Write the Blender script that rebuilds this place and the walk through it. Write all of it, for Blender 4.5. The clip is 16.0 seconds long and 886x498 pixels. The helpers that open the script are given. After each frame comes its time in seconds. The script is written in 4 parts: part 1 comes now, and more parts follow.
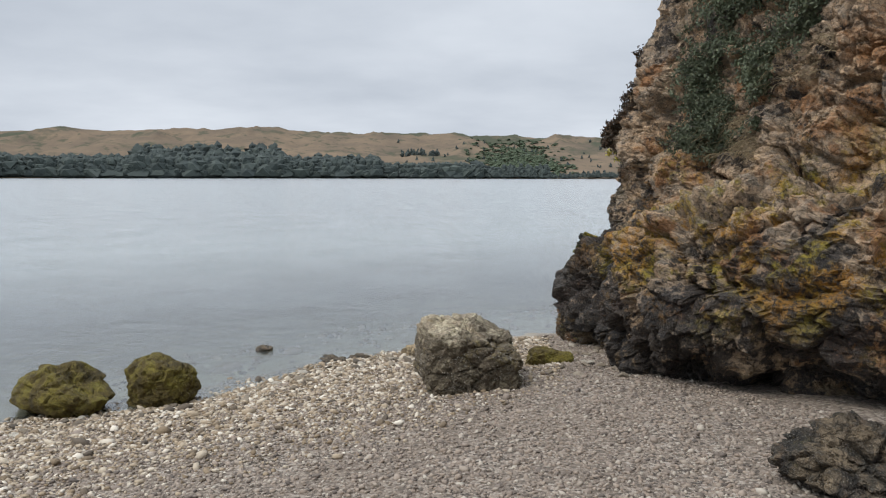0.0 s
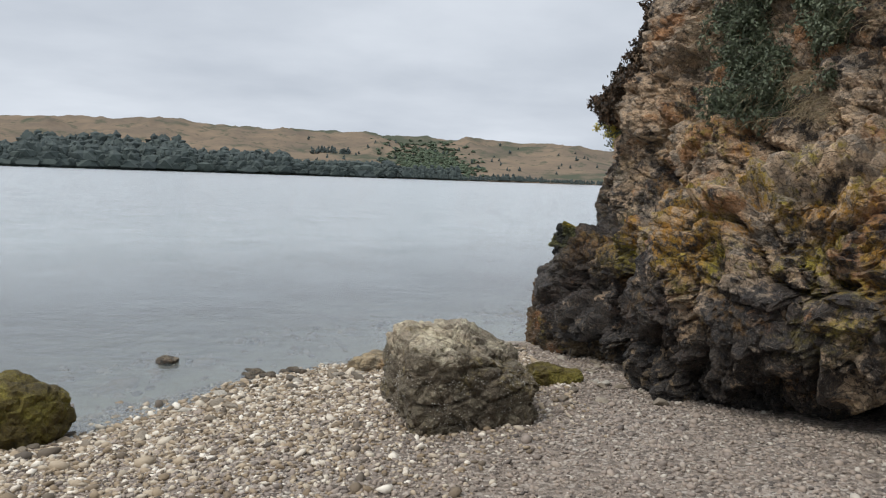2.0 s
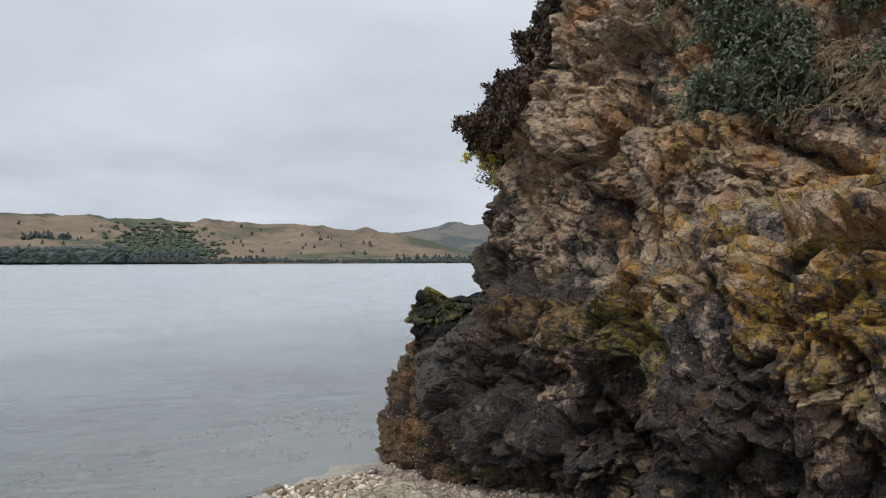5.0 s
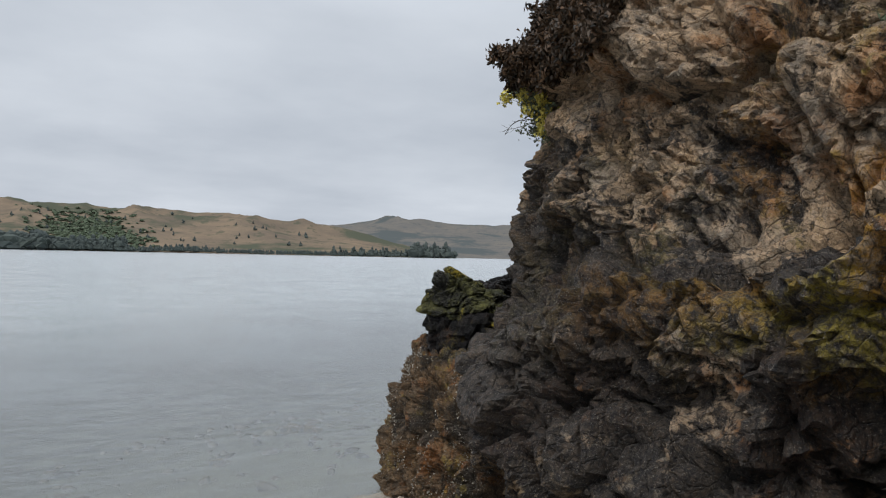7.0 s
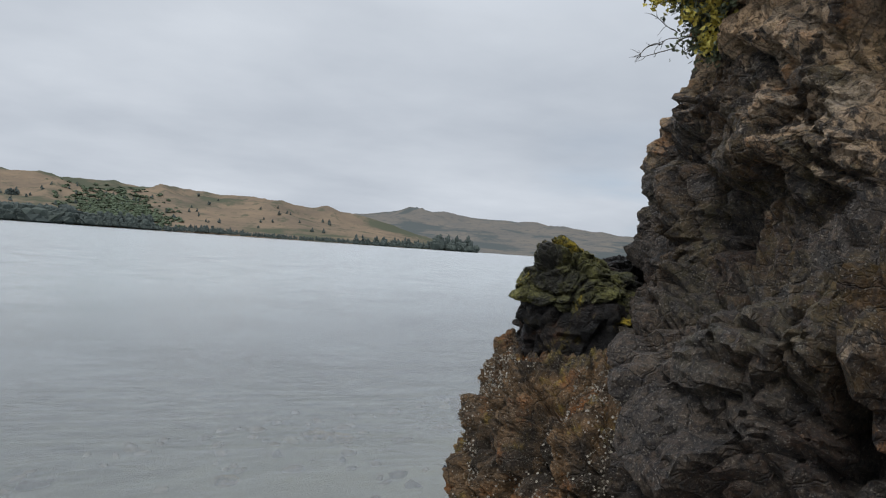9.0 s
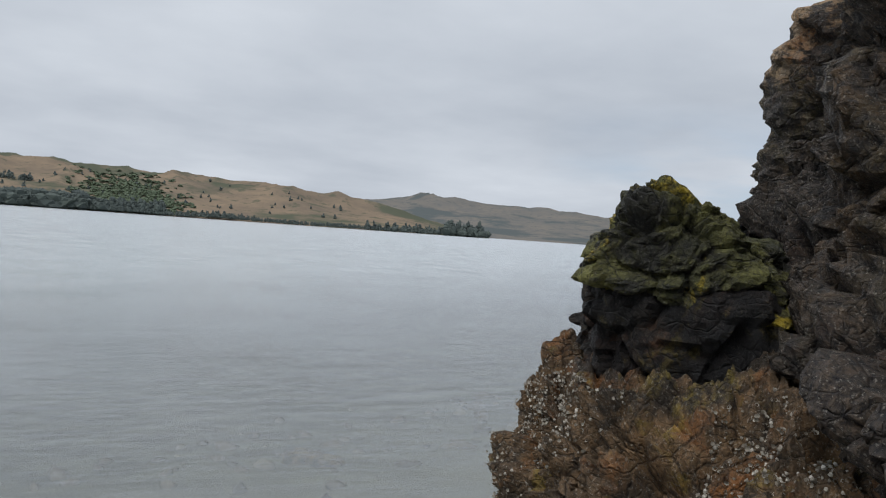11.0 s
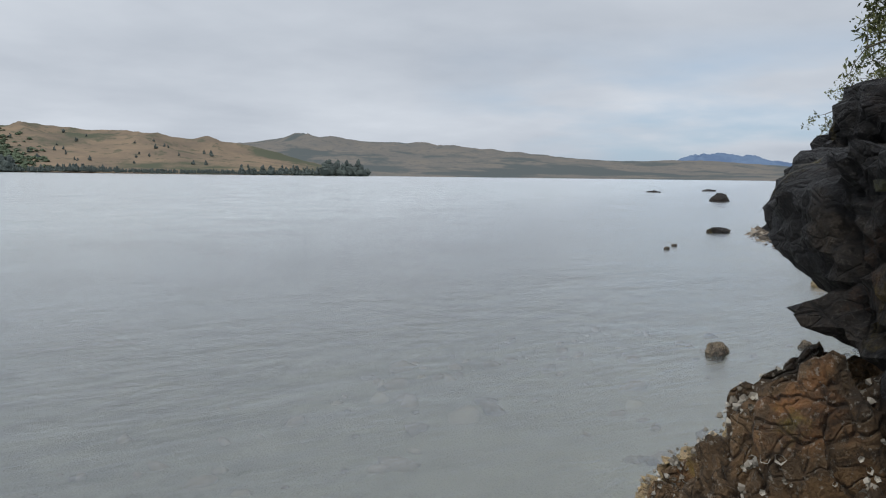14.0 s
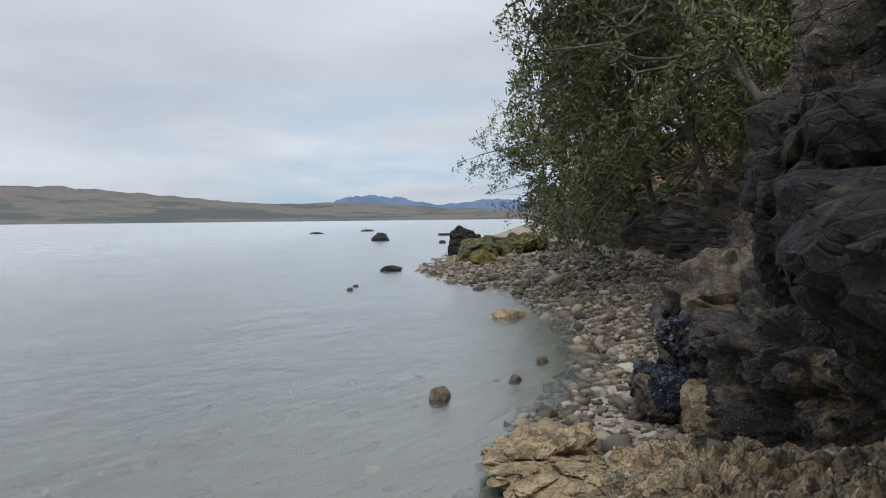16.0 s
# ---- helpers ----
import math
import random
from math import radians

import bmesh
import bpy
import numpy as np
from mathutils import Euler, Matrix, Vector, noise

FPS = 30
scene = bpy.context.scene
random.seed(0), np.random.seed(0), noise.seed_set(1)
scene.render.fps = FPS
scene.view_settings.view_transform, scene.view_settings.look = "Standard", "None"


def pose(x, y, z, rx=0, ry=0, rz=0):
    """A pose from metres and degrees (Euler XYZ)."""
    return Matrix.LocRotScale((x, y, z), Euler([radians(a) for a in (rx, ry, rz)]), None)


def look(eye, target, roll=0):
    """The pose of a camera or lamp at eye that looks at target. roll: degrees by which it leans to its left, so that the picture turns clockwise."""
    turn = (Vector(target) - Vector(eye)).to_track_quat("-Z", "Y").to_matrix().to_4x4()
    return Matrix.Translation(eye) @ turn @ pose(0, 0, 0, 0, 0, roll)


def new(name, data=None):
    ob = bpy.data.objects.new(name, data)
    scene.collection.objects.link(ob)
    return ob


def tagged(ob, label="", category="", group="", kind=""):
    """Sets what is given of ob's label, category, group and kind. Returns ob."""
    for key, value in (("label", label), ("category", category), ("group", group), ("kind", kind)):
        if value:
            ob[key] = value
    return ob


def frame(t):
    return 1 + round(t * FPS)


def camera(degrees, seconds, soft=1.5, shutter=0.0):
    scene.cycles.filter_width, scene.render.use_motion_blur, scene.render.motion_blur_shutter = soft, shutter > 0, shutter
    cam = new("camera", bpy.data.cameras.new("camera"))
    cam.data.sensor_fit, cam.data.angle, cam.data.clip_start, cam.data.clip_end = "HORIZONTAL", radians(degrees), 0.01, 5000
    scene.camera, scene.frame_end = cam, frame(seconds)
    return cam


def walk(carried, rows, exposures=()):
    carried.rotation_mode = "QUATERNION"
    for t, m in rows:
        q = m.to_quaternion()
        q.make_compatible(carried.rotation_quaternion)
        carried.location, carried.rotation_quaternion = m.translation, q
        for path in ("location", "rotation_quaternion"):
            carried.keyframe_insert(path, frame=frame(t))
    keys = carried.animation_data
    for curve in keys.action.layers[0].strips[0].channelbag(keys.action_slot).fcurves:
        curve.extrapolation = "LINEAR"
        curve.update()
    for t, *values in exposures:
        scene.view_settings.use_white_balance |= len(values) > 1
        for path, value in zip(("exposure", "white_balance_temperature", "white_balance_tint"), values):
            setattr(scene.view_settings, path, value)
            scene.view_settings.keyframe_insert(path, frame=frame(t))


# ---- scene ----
cam = camera(61.6, 16.0, soft=1.15)
PATH = [
    (0, (2.011, -2.651, 2.63), (1.835, -0.668, 2.436), 0.1),
    (0.5, (1.828, -2.113, 2.519), (1.719, -0.126, 2.319), 0.7),
    (1, (1.598, -1.612, 2.426), (1.555, 0.376, 2.203), 0.8),
    (1.5, (1.434, -1.1, 2.354), (1.46, 0.888, 2.144), 1.4),
    (2, (1.248, -0.565, 2.27), (1.316, 1.425, 2.081), 1.9),
    (2.5, (1.116, -0.017, 2.226), (1.203, 1.973, 2.05), 1.6),
    (3, (0.953, 0.497, 2.168), (1.083, 2.485, 1.996), 0.8),
    (3.5, (0.859, 1.085, 2.095), (1.097, 3.065, 1.945), 0.1),
    (4, (0.749, 1.594, 2.067), (1.133, 3.554, 1.964), -0.3),
    (4.2, (0.725, 1.813, 2.055), (1.173, 3.761, 1.973), -0.4),
    (6.3, (0.73, 3.886, 1.894), (1.71, 5.621, 2.066), 0.3),
    (6.5, (0.762, 4.072, 1.884), (1.702, 5.833, 2.014), 0.3),
    (7, (0.718, 4.513, 1.814), (1.6, 6.308, 1.835), 1.2),
    (7.5, (0.706, 4.928, 1.77), (1.574, 6.729, 1.74), 1.3),
    (8, (0.823, 5.386, 1.739), (1.603, 7.227, 1.776), 1.7),
    (8.2, (0.862, 5.557, 1.703), (1.661, 7.39, 1.723), 2.8),
    (10.3, (1.446, 7.176, 1.56), (2.284, 8.992, 1.554), 4.4),
    (10.5, (1.516, 7.316, 1.533), (2.343, 9.137, 1.526), 4.4),
    (11, (1.671, 7.666, 1.511), (2.476, 9.497, 1.471), 4.0),
    (11.5, (1.903, 7.956, 1.503), (2.665, 9.802, 1.401), 2.8),
    (12, (2.057, 8.283, 1.48), (2.743, 10.154, 1.309), 2.6),
    (12.5, (2.152, 8.643, 1.46), (2.82, 10.517, 1.258), 2.9),
    (13, (2.24, 8.951, 1.435), (2.928, 10.817, 1.218), 1.7),
    (13.5, (2.292, 9.26, 1.399), (3.132, 11.062, 1.182), 0.5),
    (14, (2.379, 9.61, 1.398), (3.462, 11.28, 1.203), 0.7),
    (14.5, (2.521, 9.856, 1.385), (3.829, 11.36, 1.223), 0.8),
    (15, (2.562, 10.031, 1.385), (4.06, 11.351, 1.259), 0.3),
    (15.5, (2.575, 10.216, 1.401), (4.207, 11.369, 1.304), -0.3),
    (16, (2.571, 10.33, 1.395), (4.277, 11.37, 1.315), -0.6),
]
walk(cam, [(t, look(eye, target, roll)) for t, eye, target, roll in PATH],
     [(0, 0.06), (4, 0.02), (8, -0.10), (12, -0.10), (14.5, -0.08), (16, 0.04)])

# ---- light ----
SUN_FROM = Vector((-0.60, -0.36, 0.95)).normalized()
sun = new("sun", bpy.data.lights.new("sun", "SUN"))
sun.data.energy, sun.data.angle, sun.data.color = 1.9, radians(22), (1.0, 0.955, 0.89)
sun.matrix_world = look(SUN_FROM * 50, (0, 0, 0))


def make_world():
    w = bpy.data.worlds.new("overcast_sky")
    scene.world = w
    w.use_nodes = True
    nt = w.node_tree
    nt.nodes.clear()
    n = nt.nodes.new
    ln = nt.links.new
    out, bg = n("ShaderNodeOutputWorld"), n("ShaderNodeBackground")
    sky = n("ShaderNodeTexSky")
    sky.sky_type, sky.sun_disc = "NISHITA", False
    sky.sun_elevation = math.asin(SUN_FROM.z)
    sky.sun_rotation = math.atan2(SUN_FROM.x, SUN_FROM.y)
    clear = n("ShaderNodeVectorMath")
    clear.operation = "SCALE"
    clear.inputs["Scale"].default_value = 0.115
    ln(sky.outputs[0], clear.inputs[0])
    tc, sep = n("ShaderNodeTexCoord"), n("ShaderNodeSeparateXYZ")
    ln(tc.outputs["Generated"], sep.inputs[0])
    # cloud layer: the direction cast on to a flat ceiling
    zz = n("ShaderNodeMath")
    zz.operation = "ADD"
    zz.inputs[1].default_value = 0.16
    ln(sep.outputs["Z"], zz.inputs[0])
    zm = n("ShaderNodeMath")
    zm.operation = "MAXIMUM"
    zm.inputs[1].default_value = 0.08
    ln(zz.outputs[0], zm.inputs[0])
    px, py = n("ShaderNodeMath"), n("ShaderNodeMath")
    px.operation = py.operation = "DIVIDE"
    ln(sep.outputs["X"], px.inputs[0]), ln(zm.outputs[0], px.inputs[1])
    ln(sep.outputs["Y"], py.inputs[0]), ln(zm.outputs[0], py.inputs[1])
    comb = n("ShaderNodeCombineXYZ")
    ln(px.outputs[0], comb.inputs[0]), ln(py.outputs[0], comb.inputs[1])
    big = n("ShaderNodeTexNoise")
    big.inputs["Scale"].default_value, big.inputs["Detail"].default_value, big.inputs["Roughness"].default_value = 0.62, 7, 0.52
    ln(comb.outputs[0], big.inputs["Vector"])
    ramp = n("ShaderNodeValToRGB")
    ramp.color_ramp.elements[0].position, ramp.color_ramp.elements[0].color = 0.30, (0.475, 0.525, 0.60, 1)
    ramp.color_ramp.elements[1].position, ramp.color_ramp.elements[1].color = 0.68, (0.71, 0.76, 0.83, 1)
    ln(big.outputs["Fac"], ramp.inputs[0])
    # breaks in the cloud towards the mouth of the bay
    dot = n("ShaderNodeVectorMath")
    dot.operation = "DOT_PRODUCT"
    dot.inputs[1].default_value = Vector((0.83, 0.55, 0.10)).normalized()
    ln(tc.outputs["Generated"], dot.inputs[0])
    near = n("ShaderNodeMapRange")
    near.inputs["From Min"].default_value, near.inputs["From Max"].default_value = 0.90, 0.985
    ln(dot.outputs["Value"], near.inputs["Value"])
    low = n("ShaderNodeMapRange")
    low.inputs["From Min"].default_value, low.inputs["From Max"].default_value = 0.19, 0.10
    ln(sep.outputs["Z"], low.inputs["Value"])
    wisps = n("ShaderNodeTexNoise")
    wisps.inputs["Scale"].default_value, wisps.inputs["Detail"].default_value = 0.9, 6
    ln(comb.outputs[0], wisps.inputs["Vector"])
    gap = n("ShaderNodeMapRange")
    gap.inputs["From Min"].default_value, gap.inputs["From Max"].default_value = 0.40, 0.62
    ln(wisps.outputs["Fac"], gap.inputs["Value"])
    m1, m2 = n("ShaderNodeMath"), n("ShaderNodeMath")
    m1.operation = m2.operation = "MULTIPLY"
    ln(near.outputs[0], m1.inputs[0]), ln(low.outputs[0], m1.inputs[1])
    ln(m1.outputs[0], m2.inputs[0]), ln(gap.outputs[0], m2.inputs[1])
    mix = n("ShaderNodeMix")
    mix.data_type = "RGBA"
    ln(m2.outputs[0], mix.inputs["Factor"])
    ln(ramp.outputs[0], mix.inputs["A"])
    blue = n("ShaderNodeMix")
    blue.data_type = "RGBA"
    blue.inputs["Factor"].default_value = 0.75
    blue.inputs["B"].default_value = (0.40, 0.54, 0.72, 1)
    ln(clear.outputs[0], blue.inputs["A"]), ln(blue.outputs["Result"], mix.inputs["B"])
    # an overcast sky is brighter overhead
    lift = n("ShaderNodeMapRange")
    lift.inputs["From Min"].default_value, lift.inputs["From Max"].default_value = 0.30, 0.95
    lift.inputs["To Min"].default_value, lift.inputs["To Max"].default_value = 1.0, 2.4
    ln(sep.outputs["Z"], lift.inputs["Value"])
    ln(mix.outputs["Result"], bg.inputs["Color"])
    ln(lift.outputs[0], bg.inputs["Strength"])
    ln(bg.outputs[0], out.inputs[0])


make_world()


# ---- materials ----
class Nodes:
    """Short-hand for building a node material."""

    def __init__(self, name):
        self.mat = bpy.data.materials.new(name)
        self.mat.use_nodes = True
        self.nt = self.mat.node_tree
        self.b = self.nt.nodes["Principled BSDF"]
        self.tc = self.nt.nodes.new("ShaderNodeTexCoord")
        self.co = self.tc.outputs["Object"]

    def node(self, kind, **sets):
        nd = self.nt.nodes.new(kind)
        for k, v in sets.items():
            nd.inputs[k.replace("_", " ")].default_value = v
        return nd

    def link(self, a, b):
        self.nt.links.new(a, b)

    def stretch(self, scale, rot=(0, 0, 0)):
        m = self.node("ShaderNodeMapping", Scale=scale, Rotation=rot)
        self.link(self.co, m.inputs["Vector"])
        return m.outputs[0]

    def noise(self, scale, detail=6, rough=0.6, at=None, distort=0.0):
        nd = self.node("ShaderNodeTexNoise", Scale=scale, Detail=detail, Roughness=rough, Distortion=distort)
        self.link(at or self.co, nd.inputs["Vector"])
        return nd.outputs["Fac"]

    def voronoi(self, scale, feature="F1", at=None, out="Distance"):
        nd = self.node("ShaderNodeTexVoronoi", Scale=scale)
        nd.feature = feature
        self.link(at or self.co, nd.inputs["Vector"])
        return nd.outputs[out]

    def span(self, v, a, b, lo=0.0, hi=1.0):
        nd = self.node("ShaderNodeMapRange", From_Min=a, From_Max=b, To_Min=lo, To_Max=hi)
        self.link(v, nd.inputs["Value"])
        return nd.outputs[0]

    def math(self, op, a, b=0.0):
        nd = self.node("ShaderNodeMath")
        nd.operation = op
        for i, v in enumerate((a, b)):
            if hasattr(v, "links"):
                self.link(v, nd.inputs[i])
            else:
                nd.inputs[i].default_value = v
        return nd.outputs[0]

    def ramp(self, v, *stops):
        nd = self.node("ShaderNodeValToRGB")
        e = nd.color_ramp.elements
        while len(e) < len(stops):
            e.new(0.5)
        for el, (p, c) in zip(e, stops):
            el.position, el.color = p, (*c, 1)
        self.link(v, nd.inputs[0])
        return nd.outputs[0]

    def mix(self, f, a, b, blend="MIX"):
        nd = self.node("ShaderNodeMix")
        nd.data_type, nd.blend_type = "RGBA", blend
        for s, v in (("Factor", f), ("A", a), ("B", b)):
            sock = [i for i in nd.inputs if i.name == s and (s == "Factor" and i.type == "VALUE" or i.type == "RGBA")][0]
            if hasattr(v, "links"):
                self.link(v, sock)
            else:
                sock.default_value = v if s == "Factor" else (*v, 1)
        return [o for o in nd.outputs if o.type == "RGBA"][0]

    def xyz(self):
        nd = self.node("ShaderNodeSeparateXYZ")
        self.link(self.co, nd.inputs[0])
        return nd.outputs

    def done(self, colour, rough=0.85, bump=None, strength=0.5, distance=0.02, spec=0.3):
        for s, v in (("Base Color", colour), ("Roughness", rough)):
            if hasattr(v, "links"):
                self.link(v, self.b.inputs[s])
            else:
                self.b.inputs[s].default_value = v if s == "Roughness" else (*v, 1)
        self.b.inputs["Specular IOR Level"].default_value = spec
        if bump is not None:
            nd = self.node("ShaderNodeBump", Strength=strength, Distance=distance)
            self.link(bump, nd.inputs["Height"])
            self.link(nd.outputs[0], self.b.inputs["Normal"])
        return self.mat


def broken_rock(k, tan, grey, tint=0.5):
    """Colour and relief of fractured rock: blocks of differing colour, cracks, grain and grit."""
    bent = k.node("ShaderNodeVectorMath")
    bent.operation = "MULTIPLY_ADD"
    wob = k.node("ShaderNodeTexNoise", Scale=3.0, Detail=4.0, Roughness=0.6)
    k.link(k.co, wob.inputs["Vector"])
    k.link(wob.outputs["Color"], bent.inputs[0])
    bent.inputs[1].default_value = (0.30, 0.30, 0.30)
    k.link(k.stretch((1.0, 1.0, 1.45), (0.45, 0.15, 0.1)), bent.inputs[2])
    at = bent.outputs[0]
    chunk, chip = k.voronoi(3.2, "F1", at, "Color"), k.voronoi(12, "F1", at, "Color")
    sep, sep2 = k.node("ShaderNodeSeparateColor"), k.node("ShaderNodeSeparateColor")
    k.link(chunk, sep.inputs[0]), k.link(chip, sep2.inputs[0])
    fine, mid, wide = k.noise(42, 7, 0.72), k.noise(9, 8, 0.7), k.noise(1.3, 8, 0.65)
    col = k.mix(k.span(k.math("ADD", wide, k.math("MULTIPLY", sep.outputs[0], 0.25)), 0.50, 0.76), tan, grey)
    col = k.mix(k.span(k.math("ADD", mid, k.math("MULTIPLY", sep2.outputs[0], 0.3)), 0.5, 0.85, 0.0, tint), col, tuple(min(0.8, c * 1.7) for c in tan))
    col = k.mix(k.span(k.math("ADD", mid, k.math("MULTIPLY", sep2.outputs[1], 0.3)), 0.72, 0.45, 0.0, tint * 1.2), col, tuple(c * 0.42 for c in grey))
    cracks = k.math("MULTIPLY", k.span(k.voronoi(5.0, "DISTANCE_TO_EDGE", at), 0.0, 0.035), k.span(k.voronoi(15, "DISTANCE_TO_EDGE", at), 0.0, 0.05, 0.45, 1.0))
    h = k.math("ADD", k.math("MULTIPLY", mid, 0.9), k.math("MULTIPLY", cracks, 0.22))
    h = k.math("ADD", h, k.math("ADD", k.math("MULTIPLY", fine, 0.42), k.math("MULTIPLY", sep2.outputs[2], 0.14)))
    return col, h, fine, mid, cracks


def finish_rock(k, col, h, fine, cracks, dark, rough, pale=0.4):
    col = k.mix(k.span(cracks, 1.0, 0.0, 0.0, 0.6), col, dark)
    col = k.mix(k.span(k.noise(64, 5, 0.75), 0.47, 0.36, 0.0, 0.7), col, tuple(c * 0.9 for c in dark))
    col = k.mix(k.span(k.noise(110, 3, 0.7), 0.58, 0.68, 0.0, pale), col, (0.45, 0.42, 0.36))
    return k.done(col, rough, h, 1.0, 0.05, 0.25)


def rock_material(name, tan, grey, dark, lichen=0.0, rust=0.0, tide=None, dark_all=0.35, pale=0.4):
    """Weathered rock: tan and grey blocks, black stain, rust, yellow lichen, a dark tide zone up to the height tide."""
    k = Nodes(name)
    col, h, fine, mid, cracks = broken_rock(k, tan, grey)
    if rust:
        col = k.mix(k.math("MULTIPLY", k.span(k.noise(2.6, 7, 0.68), 0.52, 0.62), rust), col, (0.30, 0.115, 0.03))
    stain = k.noise(2.4, 9, 0.7, None, 0.4)
    amount = k.span(stain, 0.62 - 0.3 * dark_all, 0.70 - 0.3 * dark_all)
    if tide is not None:
        wet = k.math("ADD", k.math("MULTIPLY", stain, 1.6), k.math("MULTIPLY", k.xyz()["Z"], -1.0))
        amount = k.math("MAXIMUM", amount, k.math("MULTIPLY", k.span(wet, 0.95 - tide, 1.25 - tide), 0.9))
    col = k.mix(k.math("MULTIPLY", amount, k.span(fine, 0.35, 0.62, 1.0, 0.8)), col, dark)
    if lichen:
        spot = k.math("MULTIPLY", k.span(k.noise(2.7, 8, 0.72, None, 0.4), 0.54, 0.60), k.span(k.noise(21, 5, 0.7), 0.44, 0.56))
        col = k.mix(k.math("MULTIPLY", spot, lichen), col, (0.36, 0.27, 0.03))
    return finish_rock(k, col, h, fine, cracks, dark, k.span(amount, 0, 1, 0.9, 0.65), pale)


def cliff_material():
    """The cliff: tan rock above, black-stained along the point and over the tide line, barnacled brown at its foot, lichen on the shoulder."""
    k = Nodes("cliff_rock")
    dark = (0.017, 0.017, 0.019)
    col, h, fine, mid, cracks = broken_rock(k, (0.42, 0.295, 0.185), (0.31, 0.26, 0.205), 0.55)
    z = k.xyz()
    wide, broad = k.noise(1.5, 9, 0.68, None, 0.3), k.noise(0.8, 5, 0.6)
    col = k.mix(k.math("MULTIPLY", k.span(k.noise(1.9, 7, 0.68), 0.53, 0.62), 0.7), col, (0.30, 0.125, 0.035))
    # barnacles and brown weed below the black band
    foot = k.span(k.math("ADD", z["Z"], k.math("MULTIPLY", wide, 1.3)), 1.55, 1.25)
    crusty = k.mix(k.span(k.noise(26, 5, 0.7), 0.38, 0.62), (0.05, 0.038, 0.022), (0.20, 0.15, 0.085))
    crusty = k.mix(k.span(k.voronoi(75), 0.16, 0.10, 0.0, 0.75), crusty, (0.42, 0.38, 0.30))
    col = k.mix(k.math("MULTIPLY", foot, 0.8), col, crusty)
    # black stain
    level = k.span(z["Z"], 0.3, 0.9, 0.14, 0.19)
    level = k.math("MULTIPLY", level, k.span(z["Z"], 1.5, 2.4, 1.0, 0.1))
    level = k.math("ADD", level, k.math("MULTIPLY", k.span(z["Y"], 6.9, 8.4, 0.0, 0.14), k.math("MULTIPLY", k.span(z["Z"], 0.75, 1.25), k.span(z["Z"], 2.2, 2.8, 1.0, 0.3))))
    level = k.math("SUBTRACT", level, k.math("MULTIPLY", k.math("MULTIPLY", k.span(z["X"], 4.6, 5.6), k.span(z["Y"], 9.5, 10.5)), k.span(z["Z"], 2.0, 2.6, 0.0, 0.22)))
    amount = k.span(k.math("ADD", k.math("ADD", wide, k.math("MULTIPLY", mid, 0.7)), level), 0.93, 0.99)
    col = k.mix(k.math("MULTIPLY", amount, k.span(fine, 0.36, 0.62, 1.0, 0.82)), col, dark)
    # lichen
    zone = k.math("MULTIPLY", k.math("MULTIPLY", k.span(z["Z"], 1.1, 1.7), k.span(z["Z"], 3.3, 2.6)), k.span(z["Y"], 7.8, 6.2, 0.12, 1.0))
    spot = k.math("MULTIPLY", k.span(k.math("ADD", k.noise(1.6, 8, 0.72, None, 0.3), k.math("MULTIPLY", broad, 0.3)), 0.635, 0.70), k.span(k.noise(19, 6, 0.72), 0.42, 0.56))
    hue = k.mix(k.span(k.noise(2.2, 3, 0.5), 0.42, 0.58), (0.33, 0.26, 0.03), (0.40, 0.20, 0.03))
    col = k.mix(k.math("MULTIPLY", k.math("MULTIPLY", spot, zone), 0.9), col, hue)
    return finish_rock(k, col, h, fine, cracks, dark, k.span(amount, 0, 1, 0.9, 0.6))


M = {}
M["cliff"] = cliff_material()
# wet rusty brown, darkened further for the shadow under the outcrop
M["ledge"] = rock_material("shaded_ledge_rock", (0.145, 0.088, 0.044), (0.095, 0.072, 0.05), (0.025, 0.021, 0.017), 0.3, 0.6, None, 0.42)
# pale buff, lightened further to offset the shade of the overhang
M["shelf"] = rock_material("lightened_shelf_rock", (0.44, 0.33, 0.20), (0.33, 0.27, 0.19), (0.055, 0.045, 0.032), 0.3, 0.35, None, 0.2)
M["boulder"] = rock_material("boulder_rock", (0.54, 0.44, 0.31), (0.44, 0.37, 0.28), (0.05, 0.036, 0.021), 0.2, 0.1, 0.68, 0.1)
M["wet_stone"] = rock_material("wet_stone", (0.17, 0.13, 0.085), (0.09, 0.085, 0.075), (0.025, 0.024, 0.022), 0.1, 0.2, None, 0.5)
M["buff_stone"] = rock_material("buff_stone", (0.38, 0.29, 0.17), (0.30, 0.25, 0.18), (0.06, 0.05, 0.04), 0.3, 0.3, None, 0.1)


def weed_material():
    k = Nodes("weed_covered_rock")
    a, f = k.noise(5, 7, 0.65), k.noise(60, 5, 0.7)
    col = k.ramp(a, (0.30, (0.03, 0.024, 0.012)), (0.46, (0.11, 0.08, 0.021)), (0.62, (0.23, 0.19, 0.034)), (0.75, (0.15, 0.14, 0.029)))
    col = k.mix(k.span(f, 0.4, 0.65, 0, 0.6), col, (0.045, 0.038, 0.014))
    return k.done(col, 0.75, k.math("ADD", k.noise(20, 8, 0.7), f), 1.0, 0.03)


M["weed"] = weed_material()
M["moss"] = rock_material("mossy_dark_rock", (0.12, 0.115, 0.036), (0.055, 0.057, 0.026), (0.014, 0.014, 0.014), 0.95, 0.0, None, 0.5, 0.15)
M["black"] = rock_material("black_rock", (0.034, 0.027, 0.021), (0.018, 0.0175, 0.0175), (0.007, 0.007, 0.008), 0.15, 0.25, None, 0.65, 0.08)


